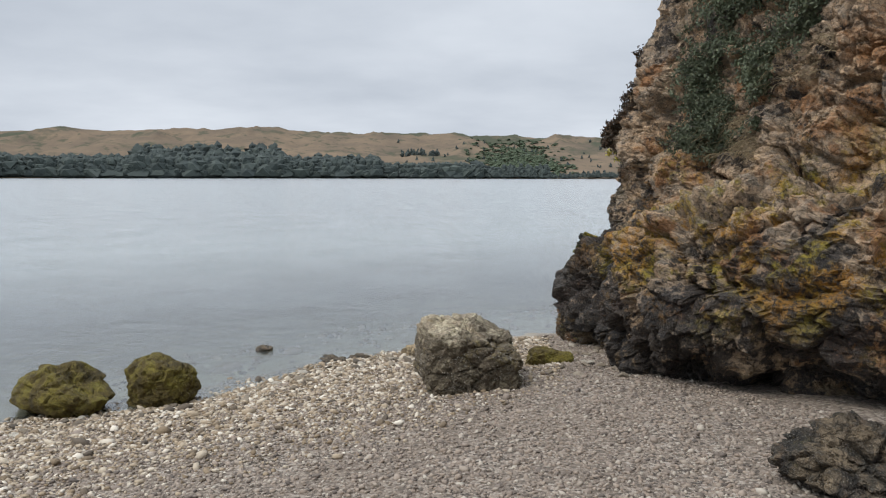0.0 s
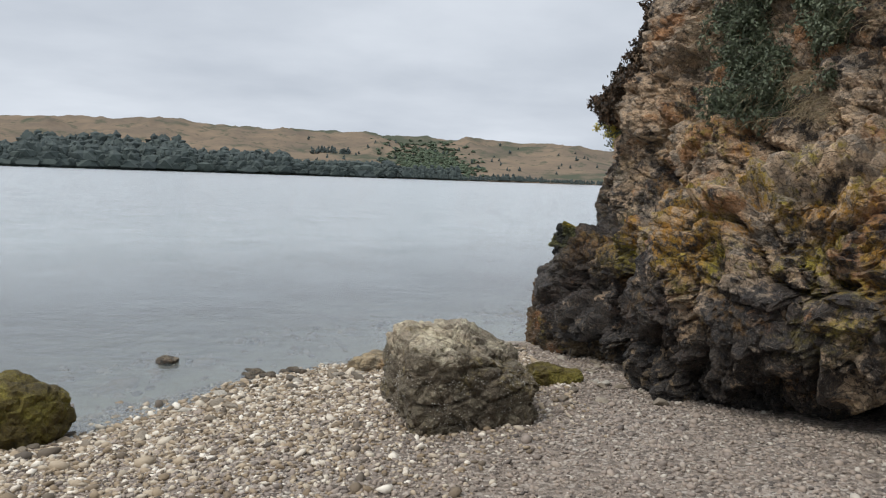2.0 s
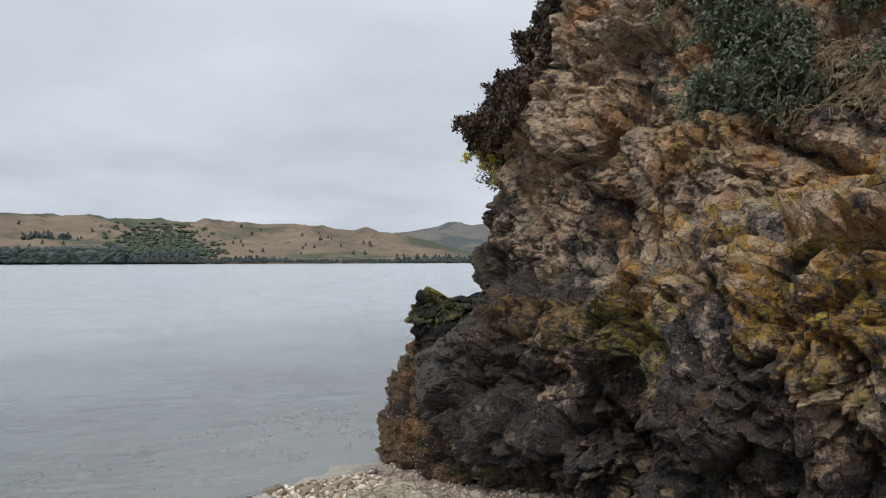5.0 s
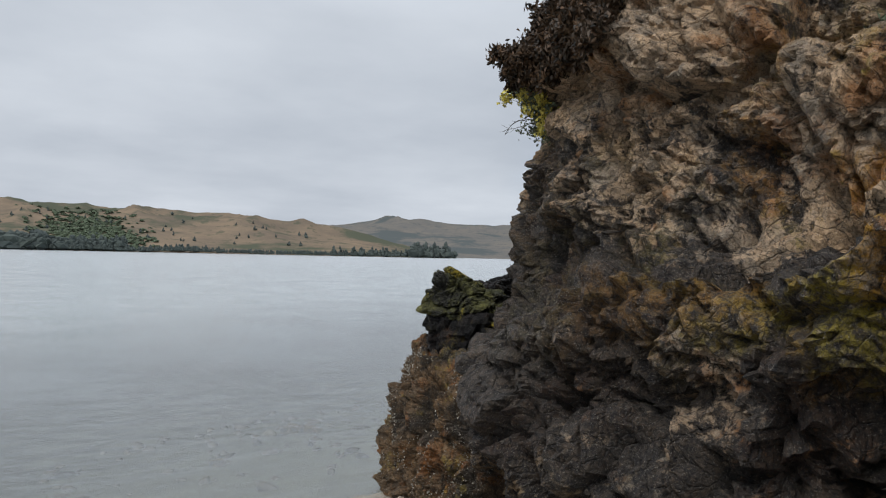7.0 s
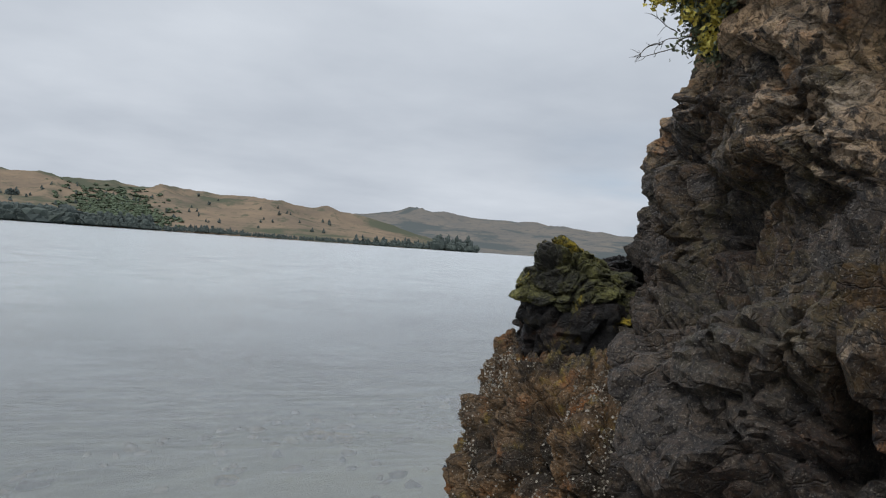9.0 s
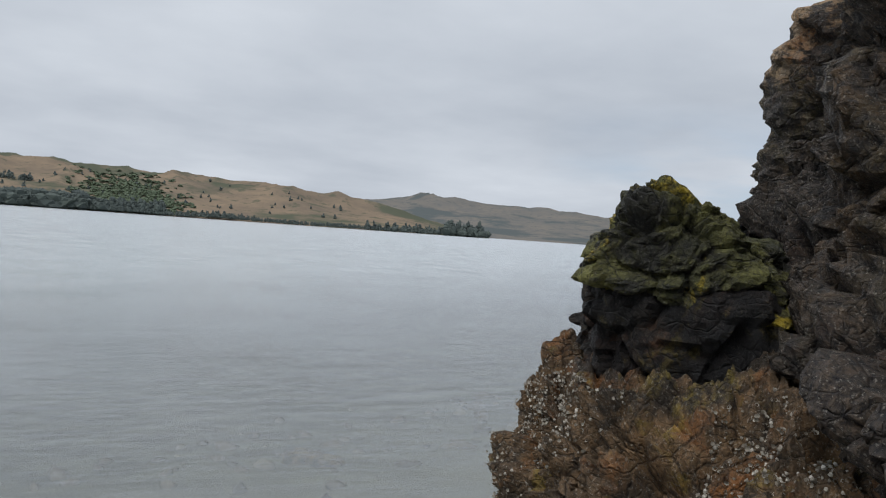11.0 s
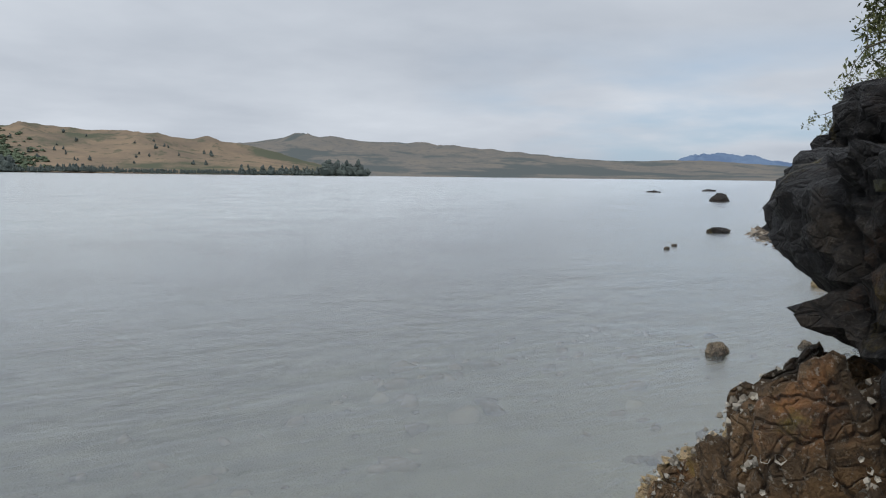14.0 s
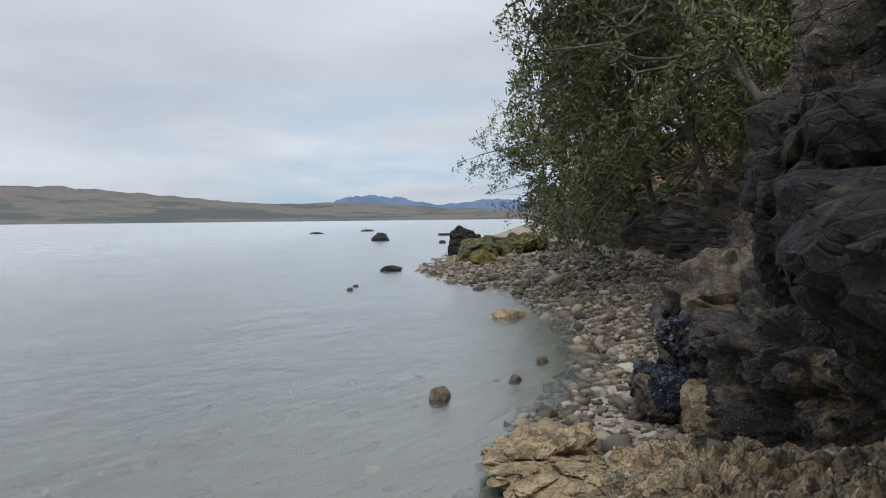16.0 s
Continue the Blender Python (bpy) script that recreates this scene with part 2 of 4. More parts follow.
def pebble_material(name, stops, wet=False):
    k = Nodes(name)
    g = k.node("ShaderNodeNewGeometry")
    col = k.ramp(g.outputs["Random Per Island"], *stops)
    col = k.mix(k.span(k.noise(45, 5, 0.7), 0.35, 0.7, 0, 0.45), col, (0.42, 0.38, 0.33), "OVERLAY")
    return k.done(col, 0.35 if wet else 0.85, k.noise(90, 4, 0.6), 0.4, 0.004, 0.4)


M["pebble"] = pebble_material("gravel", ((0.0, (0.10, 0.085, 0.075)), (0.25, (0.23, 0.19, 0.16)), (0.5, (0.33, 0.275, 0.225)), (0.75, (0.25, 0.20, 0.16)), (1.0, (0.46, 0.42, 0.36))))
M["cobble"] = pebble_material("cobbles", ((0.0, (0.09, 0.075, 0.06)), (0.25, (0.22, 0.165, 0.105)), (0.5, (0.35, 0.28, 0.195)), (0.8, (0.46, 0.40, 0.315)), (1.0, (0.68, 0.63, 0.55))))
M["shingle"] = pebble_material("dark_shingle", ((0.0, (0.035, 0.031, 0.028)), (0.4, (0.095, 0.078, 0.06)), (0.7, (0.16, 0.13, 0.098)), (1.0, (0.30, 0.265, 0.215))))


def stone_material():
    k = Nodes("beach_stone")
    info = k.node("ShaderNodeObjectInfo")
    col = k.ramp(info.outputs["Random"], (0.0, (0.07, 0.06, 0.05)), (0.4, (0.18, 0.145, 0.105)), (0.8, (0.29, 0.25, 0.195)), (1.0, (0.45, 0.42, 0.36)))
    col = k.mix(k.span(k.noise(14, 7, 0.7), 0.4, 0.65, 0, 0.6), col, (0.17, 0.14, 0.10))
    return k.done(col, 0.8, k.noise(40, 6, 0.7), 0.6, 0.01)


M["stone"] = stone_material()


def ground_material():
    k = Nodes("beach_gravel_bed")
    z = k.xyz()
    cells = k.voronoi(42, "F1", None, "Color")
    sep = k.node("ShaderNodeSeparateColor")
    k.link(cells, sep.inputs[0])
    dry = k.ramp(sep.outputs[0], (0.0, (0.08, 0.068, 0.058)), (0.4, (0.20, 0.165, 0.135)), (0.75, (0.29, 0.24, 0.195)), (1.0, (0.40, 0.36, 0.31)))
    dry = k.mix(k.span(k.noise(0.9, 6, 0.6), 0.4, 0.65, 0, 0.5), dry, (0.19, 0.15, 0.115))
    bed = k.mix(k.span(k.noise(2.4, 8, 0.65), 0.38, 0.62), (0.12, 0.115, 0.085), (0.27, 0.25, 0.19))
    bed = k.mix(k.span(k.noise(13, 4, 0.6), 0.55, 0.7, 0, 0.35), bed, (0.27, 0.25, 0.19))
    edge = k.math("ADD", z["Z"], k.math("MULTIPLY", k.noise(3, 5, 0.6), 0.05))
    bed = k.mix(k.span(edge, -0.35, -0.05, 0.0, 0.8), bed, (0.42, 0.39, 0.31))
    col = k.mix(k.span(edge, 0.0, 0.07), bed, dry)
    h = k.math("ADD", k.span(k.voronoi(42), 0.0, 0.5, 1.0, 0.0), k.noise(120, 3, 0.6))
    return k.done(col, k.span(edge, 0.0, 0.1, 0.3, 0.9), h, 0.8, 0.012)


M["ground"] = ground_material()


def water_material():
    k = Nodes("bay_water")
    nt = k.nt
    swell = k.noise(0.55, 3, 0.5, k.stretch((1.0, 2.2, 1.0), (0, 0, -0.25)), 0.6)
    ripple = k.noise(3.4, 4, 0.55, k.stretch((0.7, 2.6, 1.0), (0, 0, 0.18)), 0.8)
    chop = k.noise(11, 3, 0.5, k.stretch((1.0, 2.0, 1.0), (0, 0, -0.4)), 0.5)
    h = k.math("ADD", k.math("MULTIPLY", swell, 1.1), k.math("ADD", k.math("MULTIPLY", k.math("MULTIPLY", ripple, k.span(k.noise(0.35, 4, 0.6), 0.38, 0.66, 0.25, 1.3)), 0.5), k.math("MULTIPLY", chop, 0.05)))
    bump = k.node("ShaderNodeBump", Strength=0.62, Distance=0.05)
    k.link(h, bump.inputs["Height"])
    murk = k.node("ShaderNodeBsdfDiffuse", Color=(0.275, 0.305, 0.298, 1))
    clear = k.node("ShaderNodeBsdfTransparent", Color=(0.82, 0.85, 0.79, 1))
    body = k.node("ShaderNodeMixShader")
    # the bed shows through the shallows; further out the water is murky
    at = k.xyz()
    off = k.math("ADD", k.math("MULTIPLY", at["X"], -0.55), k.math("MULTIPLY", at["Y"], 0.83))
    k.link(k.span(off, 10.0, 24.0, 0.15, 0.95), body.inputs["Fac"])
    k.link(clear.outputs[0], body.inputs[1]), k.link(murk.outputs[0], body.inputs[2])
    gloss = k.node("ShaderNodeBsdfGlossy", Color=(0.98, 0.99, 1.0, 1), Roughness=0.19)
    gloss.distribution = "MULTI_GGX"
    k.link(bump.outputs[0], gloss.inputs["Normal"])
    fres = k.node("ShaderNodeFresnel", IOR=1.8)
    soft = k.node("ShaderNodeBump", Strength=0.8, Distance=0.055)
    k.link(h, soft.inputs["Height"])
    k.link(soft.outputs[0], fres.inputs["Normal"])
    top = k.node("ShaderNodeMixShader")
    k.link(fres.outputs[0], top.inputs["Fac"])
    k.link(body.outputs[0], top.inputs[1]), k.link(gloss.outputs[0], top.inputs[2])
    k.link(top.outputs[0], nt.nodes["Material Output"].inputs["Surface"])
    return k.mat


M["water"] = water_material()


def leaf_material(name, dark, light, rough=0.6):
    k = Nodes(name)
    g = k.node("ShaderNodeNewGeometry")
    col = k.mix(g.outputs["Random Per Island"], dark, light)
    col = k.mix(k.span(k.noise(1.3, 4), 0.35, 0.7, 0, 0.5), col, tuple(c * 0.5 for c in dark))
    return k.done(col, rough)


M["thicket"] = leaf_material("green_thicket", (0.066, 0.088, 0.052), (0.080, 0.104, 0.062), 0.9)
M["leaf"] = leaf_material("tree_leaf", (0.045, 0.058, 0.022), (0.175, 0.185, 0.065))
M["shrub"] = leaf_material("shrub_leaf", (0.055, 0.07, 0.042), (0.15, 0.175, 0.105))
M["ivy"] = leaf_material("dark_creeper", (0.014, 0.013, 0.009), (0.10, 0.056, 0.028))
M["straw"] = leaf_material("dry_grass", (0.15, 0.11, 0.06), (0.36, 0.29, 0.18), 0.8)
M["flower"] = leaf_material("yellow_flower", (0.42, 0.34, 0.05), (0.62, 0.56, 0.16), 0.7)
# the bluish tint stands for haze over the far shore
M["conifer"] = leaf_material("far_conifer", (0.045, 0.057, 0.055), (0.070, 0.086, 0.077), 0.9)
M["mussel"] = leaf_material("mussel_shell", (0.006, 0.007, 0.012), (0.035, 0.04, 0.06), 0.35)
M["barnacle"] = leaf_material("barnacle_shell", (0.16, 0.14, 0.11), (0.52, 0.49, 0.43), 0.8)


def bark_material():
    k = Nodes("grey_bark")
    a = k.noise(9, 6, 0.65, k.stretch((1, 1, 0.25)))
    return k.done(k.ramp(a, (0.3, (0.035, 0.03, 0.025)), (0.6, (0.11, 0.10, 0.085)), (0.8, (0.20, 0.19, 0.17))), 0.9, a, 0.7, 0.01)


M["bark"] = bark_material()


def hill_material(name, grass, grass2, scrub, amount, z_scrub):
    k = Nodes(name)
    a = k.noise(0.0042, 8, 0.62)
    col = k.mix(k.span(k.noise(0.012, 7, 0.65, k.stretch((1, 1, 3))), 0.35, 0.65), grass, grass2)
    z = k.xyz()
    patch = k.math("ADD", a, k.math("MULTIPLY", k.span(z["Z"], 0, z_scrub, 1.0, 0.0), 0.06))
    col = k.mix(k.span(patch, 0.66 - amount, 0.72 - amount), col, scrub)
    dots = k.math("MULTIPLY", k.span(k.noise(0.045, 5, 0.65), 0.56, 0.63), 0.8)
    col = k.mix(dots, col, scrub)
    return k.done(col, 1.0, k.noise(0.03, 6, 0.6), 0.4, 8.0, 0.0)


M["hill_tan"] = hill_material("dry_hill_grass", (0.195, 0.148, 0.105), (0.125, 0.102, 0.080), (0.075, 0.080, 0.058), 0.13, 14)
# greyer than the near hills: some distance haze is mixed into these tones
M["hill_far"] = hill_material("hazed_distant_hill", (0.115, 0.113, 0.108), (0.15, 0.135, 0.118), (0.08, 0.09, 0.09), 0.14, 60)
# the blue is aerial haze, put into the slopes' own colour
M["hill_blue"] = hill_material("haze_blue_mountain", (0.10, 0.145, 0.22), (0.115, 0.16, 0.235), (0.09, 0.13, 0.205), 0.1, 300)


# ---- shapes ----
def lattice(ix, iy, iz, seed):
    h = (ix * 374761393 + iy * 668265263 + iz * 2147483647 + seed * 974634431) & 0xFFFFFFFF
    h = ((h ^ (h >> 13)) * 1274126177) & 0xFFFFFFFF
    h = ((h ^ (h >> 16)) * 2246822519) & 0xFFFFFFFF
    return ((h ^ (h >> 15)) & 0xFFFFFF) / float(0xFFFFFF)


def vnoise(p, seed=0):
    """Smooth noise from -1 to 1 at an array of points."""
    i = np.floor(p).astype(np.int64)
    f = p - i
    f = f * f * f * (f * (f * 6 - 15) + 10)
    r = np.zeros(len(p))
    for dx in (0, 1):
        for dy in (0, 1):
            for dz in (0, 1):
                w = np.abs(1 - dx - f[:, 0]) * np.abs(1 - dy - f[:, 1]) * np.abs(1 - dz - f[:, 2])
                r += w * lattice(i[:, 0] + dx, i[:, 1] + dy, i[:, 2] + dz, seed)
    return r * 2 - 1


def fbm(p, octaves=4, seed=0, gain=0.5, ridged=False):
    r, a, q = np.zeros(len(p)), 1.0, np.array(p, float)
    for o in range(octaves):
        v = vnoise(q, seed + o)
        r += a * ((1 - 2 * np.abs(v)) if ridged else v)
        q, a = q * 2.03 + 17.3, a * gain
    return r


def blocks(p, seed=0):
    """Broken-rock relief: cells of random height with cracks between them. Returns height and crack."""
    i = np.floor(p).astype(np.int64)
    d1, d2, h = np.full(len(p), 9.0), np.full(len(p), 9.0), np.zeros(len(p))
    for dx in (-1, 0, 1):
        for dy in (-1, 0, 1):
            for dz in (-1, 0, 1):
                c = i + (dx, dy, dz)
                o = np.stack([lattice(c[:, 0], c[:, 1], c[:, 2], seed + s) for s in (1, 2, 3)], 1)
                off = p - (c + o)
                d = np.sqrt((off ** 2).sum(1))
                tilt = lattice(c[:, 0], c[:, 1], c[:, 2], seed + 4) * 2 - 1
                lean = (lattice(c[:, 0], c[:, 1], c[:, 2], seed + 5) - 0.5) * off[:, 2] * 1.0 + (lattice(c[:, 0], c[:, 1], c[:, 2], seed + 6) - 0.5) * off[:, 1] * 1.0
                closer = d < d1
                d2 = np.where(closer, d1, np.minimum(d2, d))
                h = np.where(closer, tilt + lean, h)
                d1 = np.minimum(d1, d)
    return h, np.clip((d2 - d1) * 6, 0, 1)


def smooth(x, a, b):
    t = np.clip((x - a) / (b - a), 0, 1)
    return t * t * (3 - 2 * t)


def mesh_from(name, verts, faces, material, soft=True):
    """A mesh from arrays; all faces have the same number of corners."""
    me = bpy.data.meshes.new(name)
    verts, faces = np.asarray(verts, np.float32), np.asarray(faces, np.int32)
    n = faces.shape[1]
    me.vertices.add(len(verts))
    me.vertices.foreach_set("co", verts.ravel())
    me.loops.add(faces.size)
    me.loops.foreach_set("vertex_index", faces.ravel())
    me.polygons.add(len(faces))
    me.polygons.foreach_set("loop_start", np.arange(0, faces.size, n, dtype=np.int32))
    me.polygons.foreach_set("use_smooth", np.full(len(faces), soft))
    me.update(calc_edges=True)
    me.materials.append(material)
    return me


def sheet_faces(nu, nv):
    a = (np.arange(nu - 1)[:, None] * nv + np.arange(nv - 1)[None]).ravel()
    return np.stack([a, a + nv, a + nv + 1, a + 1], 1)


def part(name, me, parent, label="", m=None):
    ob = new(name, me)
    ob.parent = parent
    if m is not None:
        ob.matrix_basis = m
    return tagged(ob, label)


def thing(name, label, category, group="", at=(0, 0, 0)):
    ob = new(name)
    ob.location = at
    ob.empty_display_size = 0.1
    return tagged(ob, label, category, group)


def ball(sub):
    bm = bmesh.new()
    bmesh.ops.create_icosphere(bm, subdivisions=sub, radius=1)
    v = np.array([x.co[:] for x in bm.verts])
    f = np.array([[y.index for y in x.verts] for x in bm.faces])
    bm.free()
    return v, f


BALLS = {s: ball(s) for s in (1, 2, 3, 4, 5, 6)}


def rock_mesh(name, size, material, seed, sub=4, boxy=3.0, cuts=9, rough=0.05, deep=0.72, turn=0.0, crag=0.0, taper=0.0, lean=(0, 0)):
    """A stone: a rounded block, split along random planes, roughened. Its middle is the origin."""
    rng = np.random.default_rng(seed)
    v, f = BALLS[sub]
    v = v / ((np.abs(v) ** boxy).sum(1) ** (1 / boxy))[:, None]
    for _ in range(cuts):
        nrm = rng.normal(size=3)
        nrm /= np.linalg.norm(nrm)
        over = np.maximum(0, v @ nrm - rng.uniform(deep, deep + 0.3))
        v = v - over[:, None] * nrm * 0.92
    if taper:
        t = (v[:, 2:] + 1) / 2
        v[:, :2] = v[:, :2] * (1 - taper * t) + np.array(lean) * t
    s = np.array(size) / 2
    v = v * s
    scale = max(size)
    d = v / (np.linalg.norm(v, axis=1)[:, None] + 1e-6)
    v = v + d * (fbm(v / scale * 3.2 + seed, 4, seed) * rough * scale)[:, None]
    if crag:
        h, c = blocks(v / scale * 4.5 * np.array([1, 1, 1.5]) + seed, seed)
        v = v + d * ((h * 0.5 + (c - 1) * 0.6) * crag * scale)[:, None]
        h, c = blocks(v / scale * 11 + seed, seed + 9)
        v = v + d * ((h * 0.5 + (c - 1) * 0.5) * crag * 0.4 * scale)[:, None]
        v = v + d * (fbm(v / scale * 24, 3, seed + 3) * crag * 0.16 * scale)[:, None]
    c, sn = math.cos(turn), math.sin(turn)
    v = v @ np.array([[c, sn, 0], [-sn, c, 0], [0, 0, 1]])
    return mesh_from(name, v, f, material, sub < 4)


# ---- the shore line and the ground ----
SHORE = [(-900, -900), (-60, -52), (-20, -13), (-8, -0.5), (-4.6, 3.1), (-3.2, 4.5), (-1.6, 5.75), (-0.9, 6.7), (-0.25, 7.3), (0.4, 7.85), (1.0, 8.7),
         (1.8, 9.25), (2.7, 9.75), (3.6, 10.5), (4.8, 11.3), (6.0, 11.75), (7.4, 12.15), (9.6, 12.6), (11.3, 13.4), (13.6, 14.9),
         (15.0, 16.0), (16.6, 18.2), (19.5, 21.0), (26.0, 24.3), (40.5, 31.7), (200, 102), (1200, 560)]
SH = np.array(SHORE, float)


def shore_distance(x, y):
    """Metres from the water's edge, positive on land."""
    p = np.stack([x, y], 1)
    best, sign = np.full(len(p), 1e9), np.ones(len(p))
    for a, b in zip(SH[:-1], SH[1:]):
        e = b - a
        t = np.clip(((p - a) @ e) / (e @ e), 0, 1)
        q = p - (a + t[:, None] * e)
        d = np.hypot(q[:, 0], q[:, 1])
        s = np.sign(q[:, 0] * e[1] - q[:, 1] * e[0])
        closer = d < best
        best, sign = np.where(closer, d, best), np.where(closer, s, sign)
    return best * sign


def ground_z(x, y):
    x, y = np.atleast_1d(np.asarray(x, float)), np.atleast_1d(np.asarray(y, float))
    s = shore_distance(x, y)
    rise = np.where(s > 3, 0.46 + 0.095 * (s - 3), 0.153 * s)
    rise = np.minimum(rise, 1.5 + 0.02 * np.maximum(s - 14, 0))
    z = np.where(s > 0, rise, np.maximum(0.115 * s, -2.5 + 0.0 * s))
    flat = smooth(x, 5, 9)
    z = np.where(s > 0, z * (1 - 0.35 * flat * (s < 6)), z)
    p = np.stack([x, y, 0 * x], 1)
    fade = np.exp(-np.maximum(np.hypot(x - 2, y - 6) - 15, 0) / 30)
    return z + (0.03 * fbm(p * 0.9, 3, 4) + 0.012 * fbm(p * 5, 3, 8)) * fade


def graded(lo, hi, step, far, growth=1.28):
    mid = np.arange(lo, hi + step / 2, step)
    out, d = [], step
    pos = hi
    while pos < far:
        d *= growth
        pos += d
        out.append(pos)
    left, d, pos = [], step, lo
    while pos > -far:
        d *= growth
        pos -= d
        left.append(pos)
    return np.concatenate([left[::-1], mid, out])


gx, gy = graded(-7, 16, 0.09, 4600), graded(-5, 18, 0.09, 4600)
GX, GY = np.meshgrid(gx, gy, indexing="ij")
GZ = ground_z(GX.ravel(), GY.ravel())
ground = new("ground", mesh_from("ground", np.stack([GX.ravel(), GY.ravel(), GZ], 1), sheet_faces(len(gx), len(gy)), M["ground"]))
tagged(ground, "grey-brown pebble beach sloping down under the shallow water", "ground", kind="structure")

wx = graded(-30, 40, 2.0, 4600)
WX, WY = np.meshgrid(wx, wx, indexing="ij")
water = new("water", mesh_from("water", np.stack([WX.ravel(), WY.ravel(), 0 * WX.ravel()], 1), sheet_faces(len(wx), len(wx)), M["water"]))
tagged(water, "calm grey-green bay water with small ripples", "water", kind="structure")


# ---- the cliff ----
STATIONS = []


def station(x, y, ix, iy, under, bulge, zb, ledge, zl, slope):
    """One upright section of the cliff: its foot, the way inland, the hollow at the foot, the bulge and its height, the step back and its height,
    and how far the face above leans back for each metre."""
    n = math.hypot(ix, iy)
    STATIONS.append((x, y, ix / n, iy / n, under, bulge, zb, ledge, zl, slope))


station(14, -16, 1, 0.3, 0.0, 0.2, 1.5, 0.5, 2.5, 0.5)
station(8.6, -7, 1, 0.1, 0.0, 0.2, 1.5, 0.5, 2.5, 0.5)
station(7.3, -1.5, 1, 0.0, 0.1, 0.2, 1.5, 0.5, 2.5, 0.45)
station(6.4, 1.6, 1, 0.1, 0.2, 0.3, 1.6, 0.4, 2.6, 0.42)
station(5.4, 3.4, 0.9, 0.3, 0.5, 0.55, 1.6, 0.5, 2.7, 0.42)
station(4.35, 4.25, 0.8, 0.35, 0.45, 0.55, 1.6, 0.5, 2.5, 0.42)
station(3.65, 4.95, 0.9, 0.2, 0.2, 0.45, 1.55, 0.7, 2.35, 0.38)
station(3.38, 5.9, 1, 0.05, 0.25, 0.32, 1.25, 0.75, 2.2, 0.30)
station(3.2, 6.9, 1, 0.0, 0.15, 0.15, 1.1, 0.65, 1.95, 0.18)
station(3.0, 8.0, 1, -0.05, 0.2, 0.12, 0.9, 0.55, 1.70, 0.14)
station(3.3, 8.95, 1, -0.1, 0.1, 0.10, 0.7, 0.42, 1.45, 0.08)
station(3.55, 9.55, 0.95, -0.3, 0.0, 0.12, 0.6, 0.36, 1.35, 0.06)
station(3.8, 10.0, 0.75, -0.65, 0.0, 0.1, 0.5, 0.38, 1.15, 0.10)
station(4.45, 10.02, 0.35, -0.93, 0.0, 0.0, 0.5, -0.18, 1.10, 0.15)
station(5.0, 10.2, 0.15, -1, 0.0, 0.0, 0.4, -0.34, 1.10, 0.25)
station(5.6, 10.38, 0.1, -1, 0.0, 0.0, 0.4, -0.16, 0.9, 0.32)
station(6.8, 11.1, 0.15, -1, 0.0, 0.1, 0.6, 0.5, 1.0, 0.38)
station(8.4, 11.15, 0.2, -1, 0.0, 0.1, 0.6, 0.4, 1.2, 0.42)
station(10.5, 11.5, 0.25, -1, 0.0, 0.1, 0.8, 0.3, 1.5, 0.5)
station(14, 12.4, 0.3, -1, 0.0, 0.1, 0.8, 0.3, 1.5, 0.7)
station(20, 14.6, 0.35, -1, 0.0, 0.1, 0.8, 0.3, 1.5, 0.8)
station(38, 24.2, 0.45, -1, 0.0, 0.1, 0.8, 0.5, 1.5, 0.9)
station(120, 62, 0.45, -1, 0.0, 0.1, 0.8, 0.5, 1.5, 1.0)
station(420, 200, 0.45, -1, 0.0, 0.1, 0.8, 0.5, 1.5, 1.0)


CLEFTS = [(7.4, 0.16, 0.50, 1.45), (5.25, 0.35, 0.75, 1.15), (9.6, 0.10, 0.28, 0.95), (10.35, 0.09, 0.22, 0.8), (6.35, 0.10, 0.22, 0.9)]


def along(u):
    """The stations' numbers at places u along the cliff, on a smooth curve."""
    S = np.array(STATIONS)
    i = np.clip(np.floor(u).astype(int), 0, len(S) - 2)
    f = (u - i)[:, None]
    p0, p1, p2, p3 = S[np.maximum(i - 1, 0)], S[i], S[i + 1], S[np.minimum(i + 2, len(S) - 1)]
    return 0.5 * (2 * p1 + (p2 - p0) * f + (2 * p0 - 5 * p1 + 4 * p2 - p3) * f ** 2 + (3 * p1 - p0 - 3 * p2 + p3) * f ** 3)


def cliff_points(u, z):
    """The unbroken face at place u along it and height z."""
    s = along(u)
    back = s[:, 4] * (1 - smooth(z, 0.05, 0.75)) - s[:, 5] * np.exp(-((z - s[:, 6]) / 0.62) ** 2)
    back = back + s[:, 7] * smooth(z, s[:, 8] - 0.28, s[:, 8] + 0.22) + s[:, 9] * np.maximum(0, z - s[:, 8])
    # clefts and a hollow in the lower rocks
    for u0, wide, deep, top in CLEFTS:
        back = back + deep * np.exp(-((u - u0) / wide) ** 2) * (1 - smooth(z, top - 0.5, top))
    back = back + 0.34 * np.exp(-((u - 8.35) / 0.5) ** 2) * np.exp(-((z - 1.12) / 0.22) ** 2)
    # the brow above the creeper juts out, then leans back
    north = smooth(u, 8.4, 9.6)
    back = back - 0.10 * north * np.exp(-((z - 3.4) / 0.35) ** 2) + 0.5 * north * np.maximum(0, z - 3.55)
    back = back + 0.16 * smooth(u, 10.6, 11.4) * (1 - smooth(u, 12.2, 12.8)) * smooth(z, 1.5, 1.9)
    back = back + 1.4 * np.maximum(0, z - 7.0) + 16.0 * np.maximum(0, z - 9.5)
    return s[:, 0] + s[:, 2] * back, s[:, 1] + s[:, 3] * back, s[:, 2], s[:, 3]


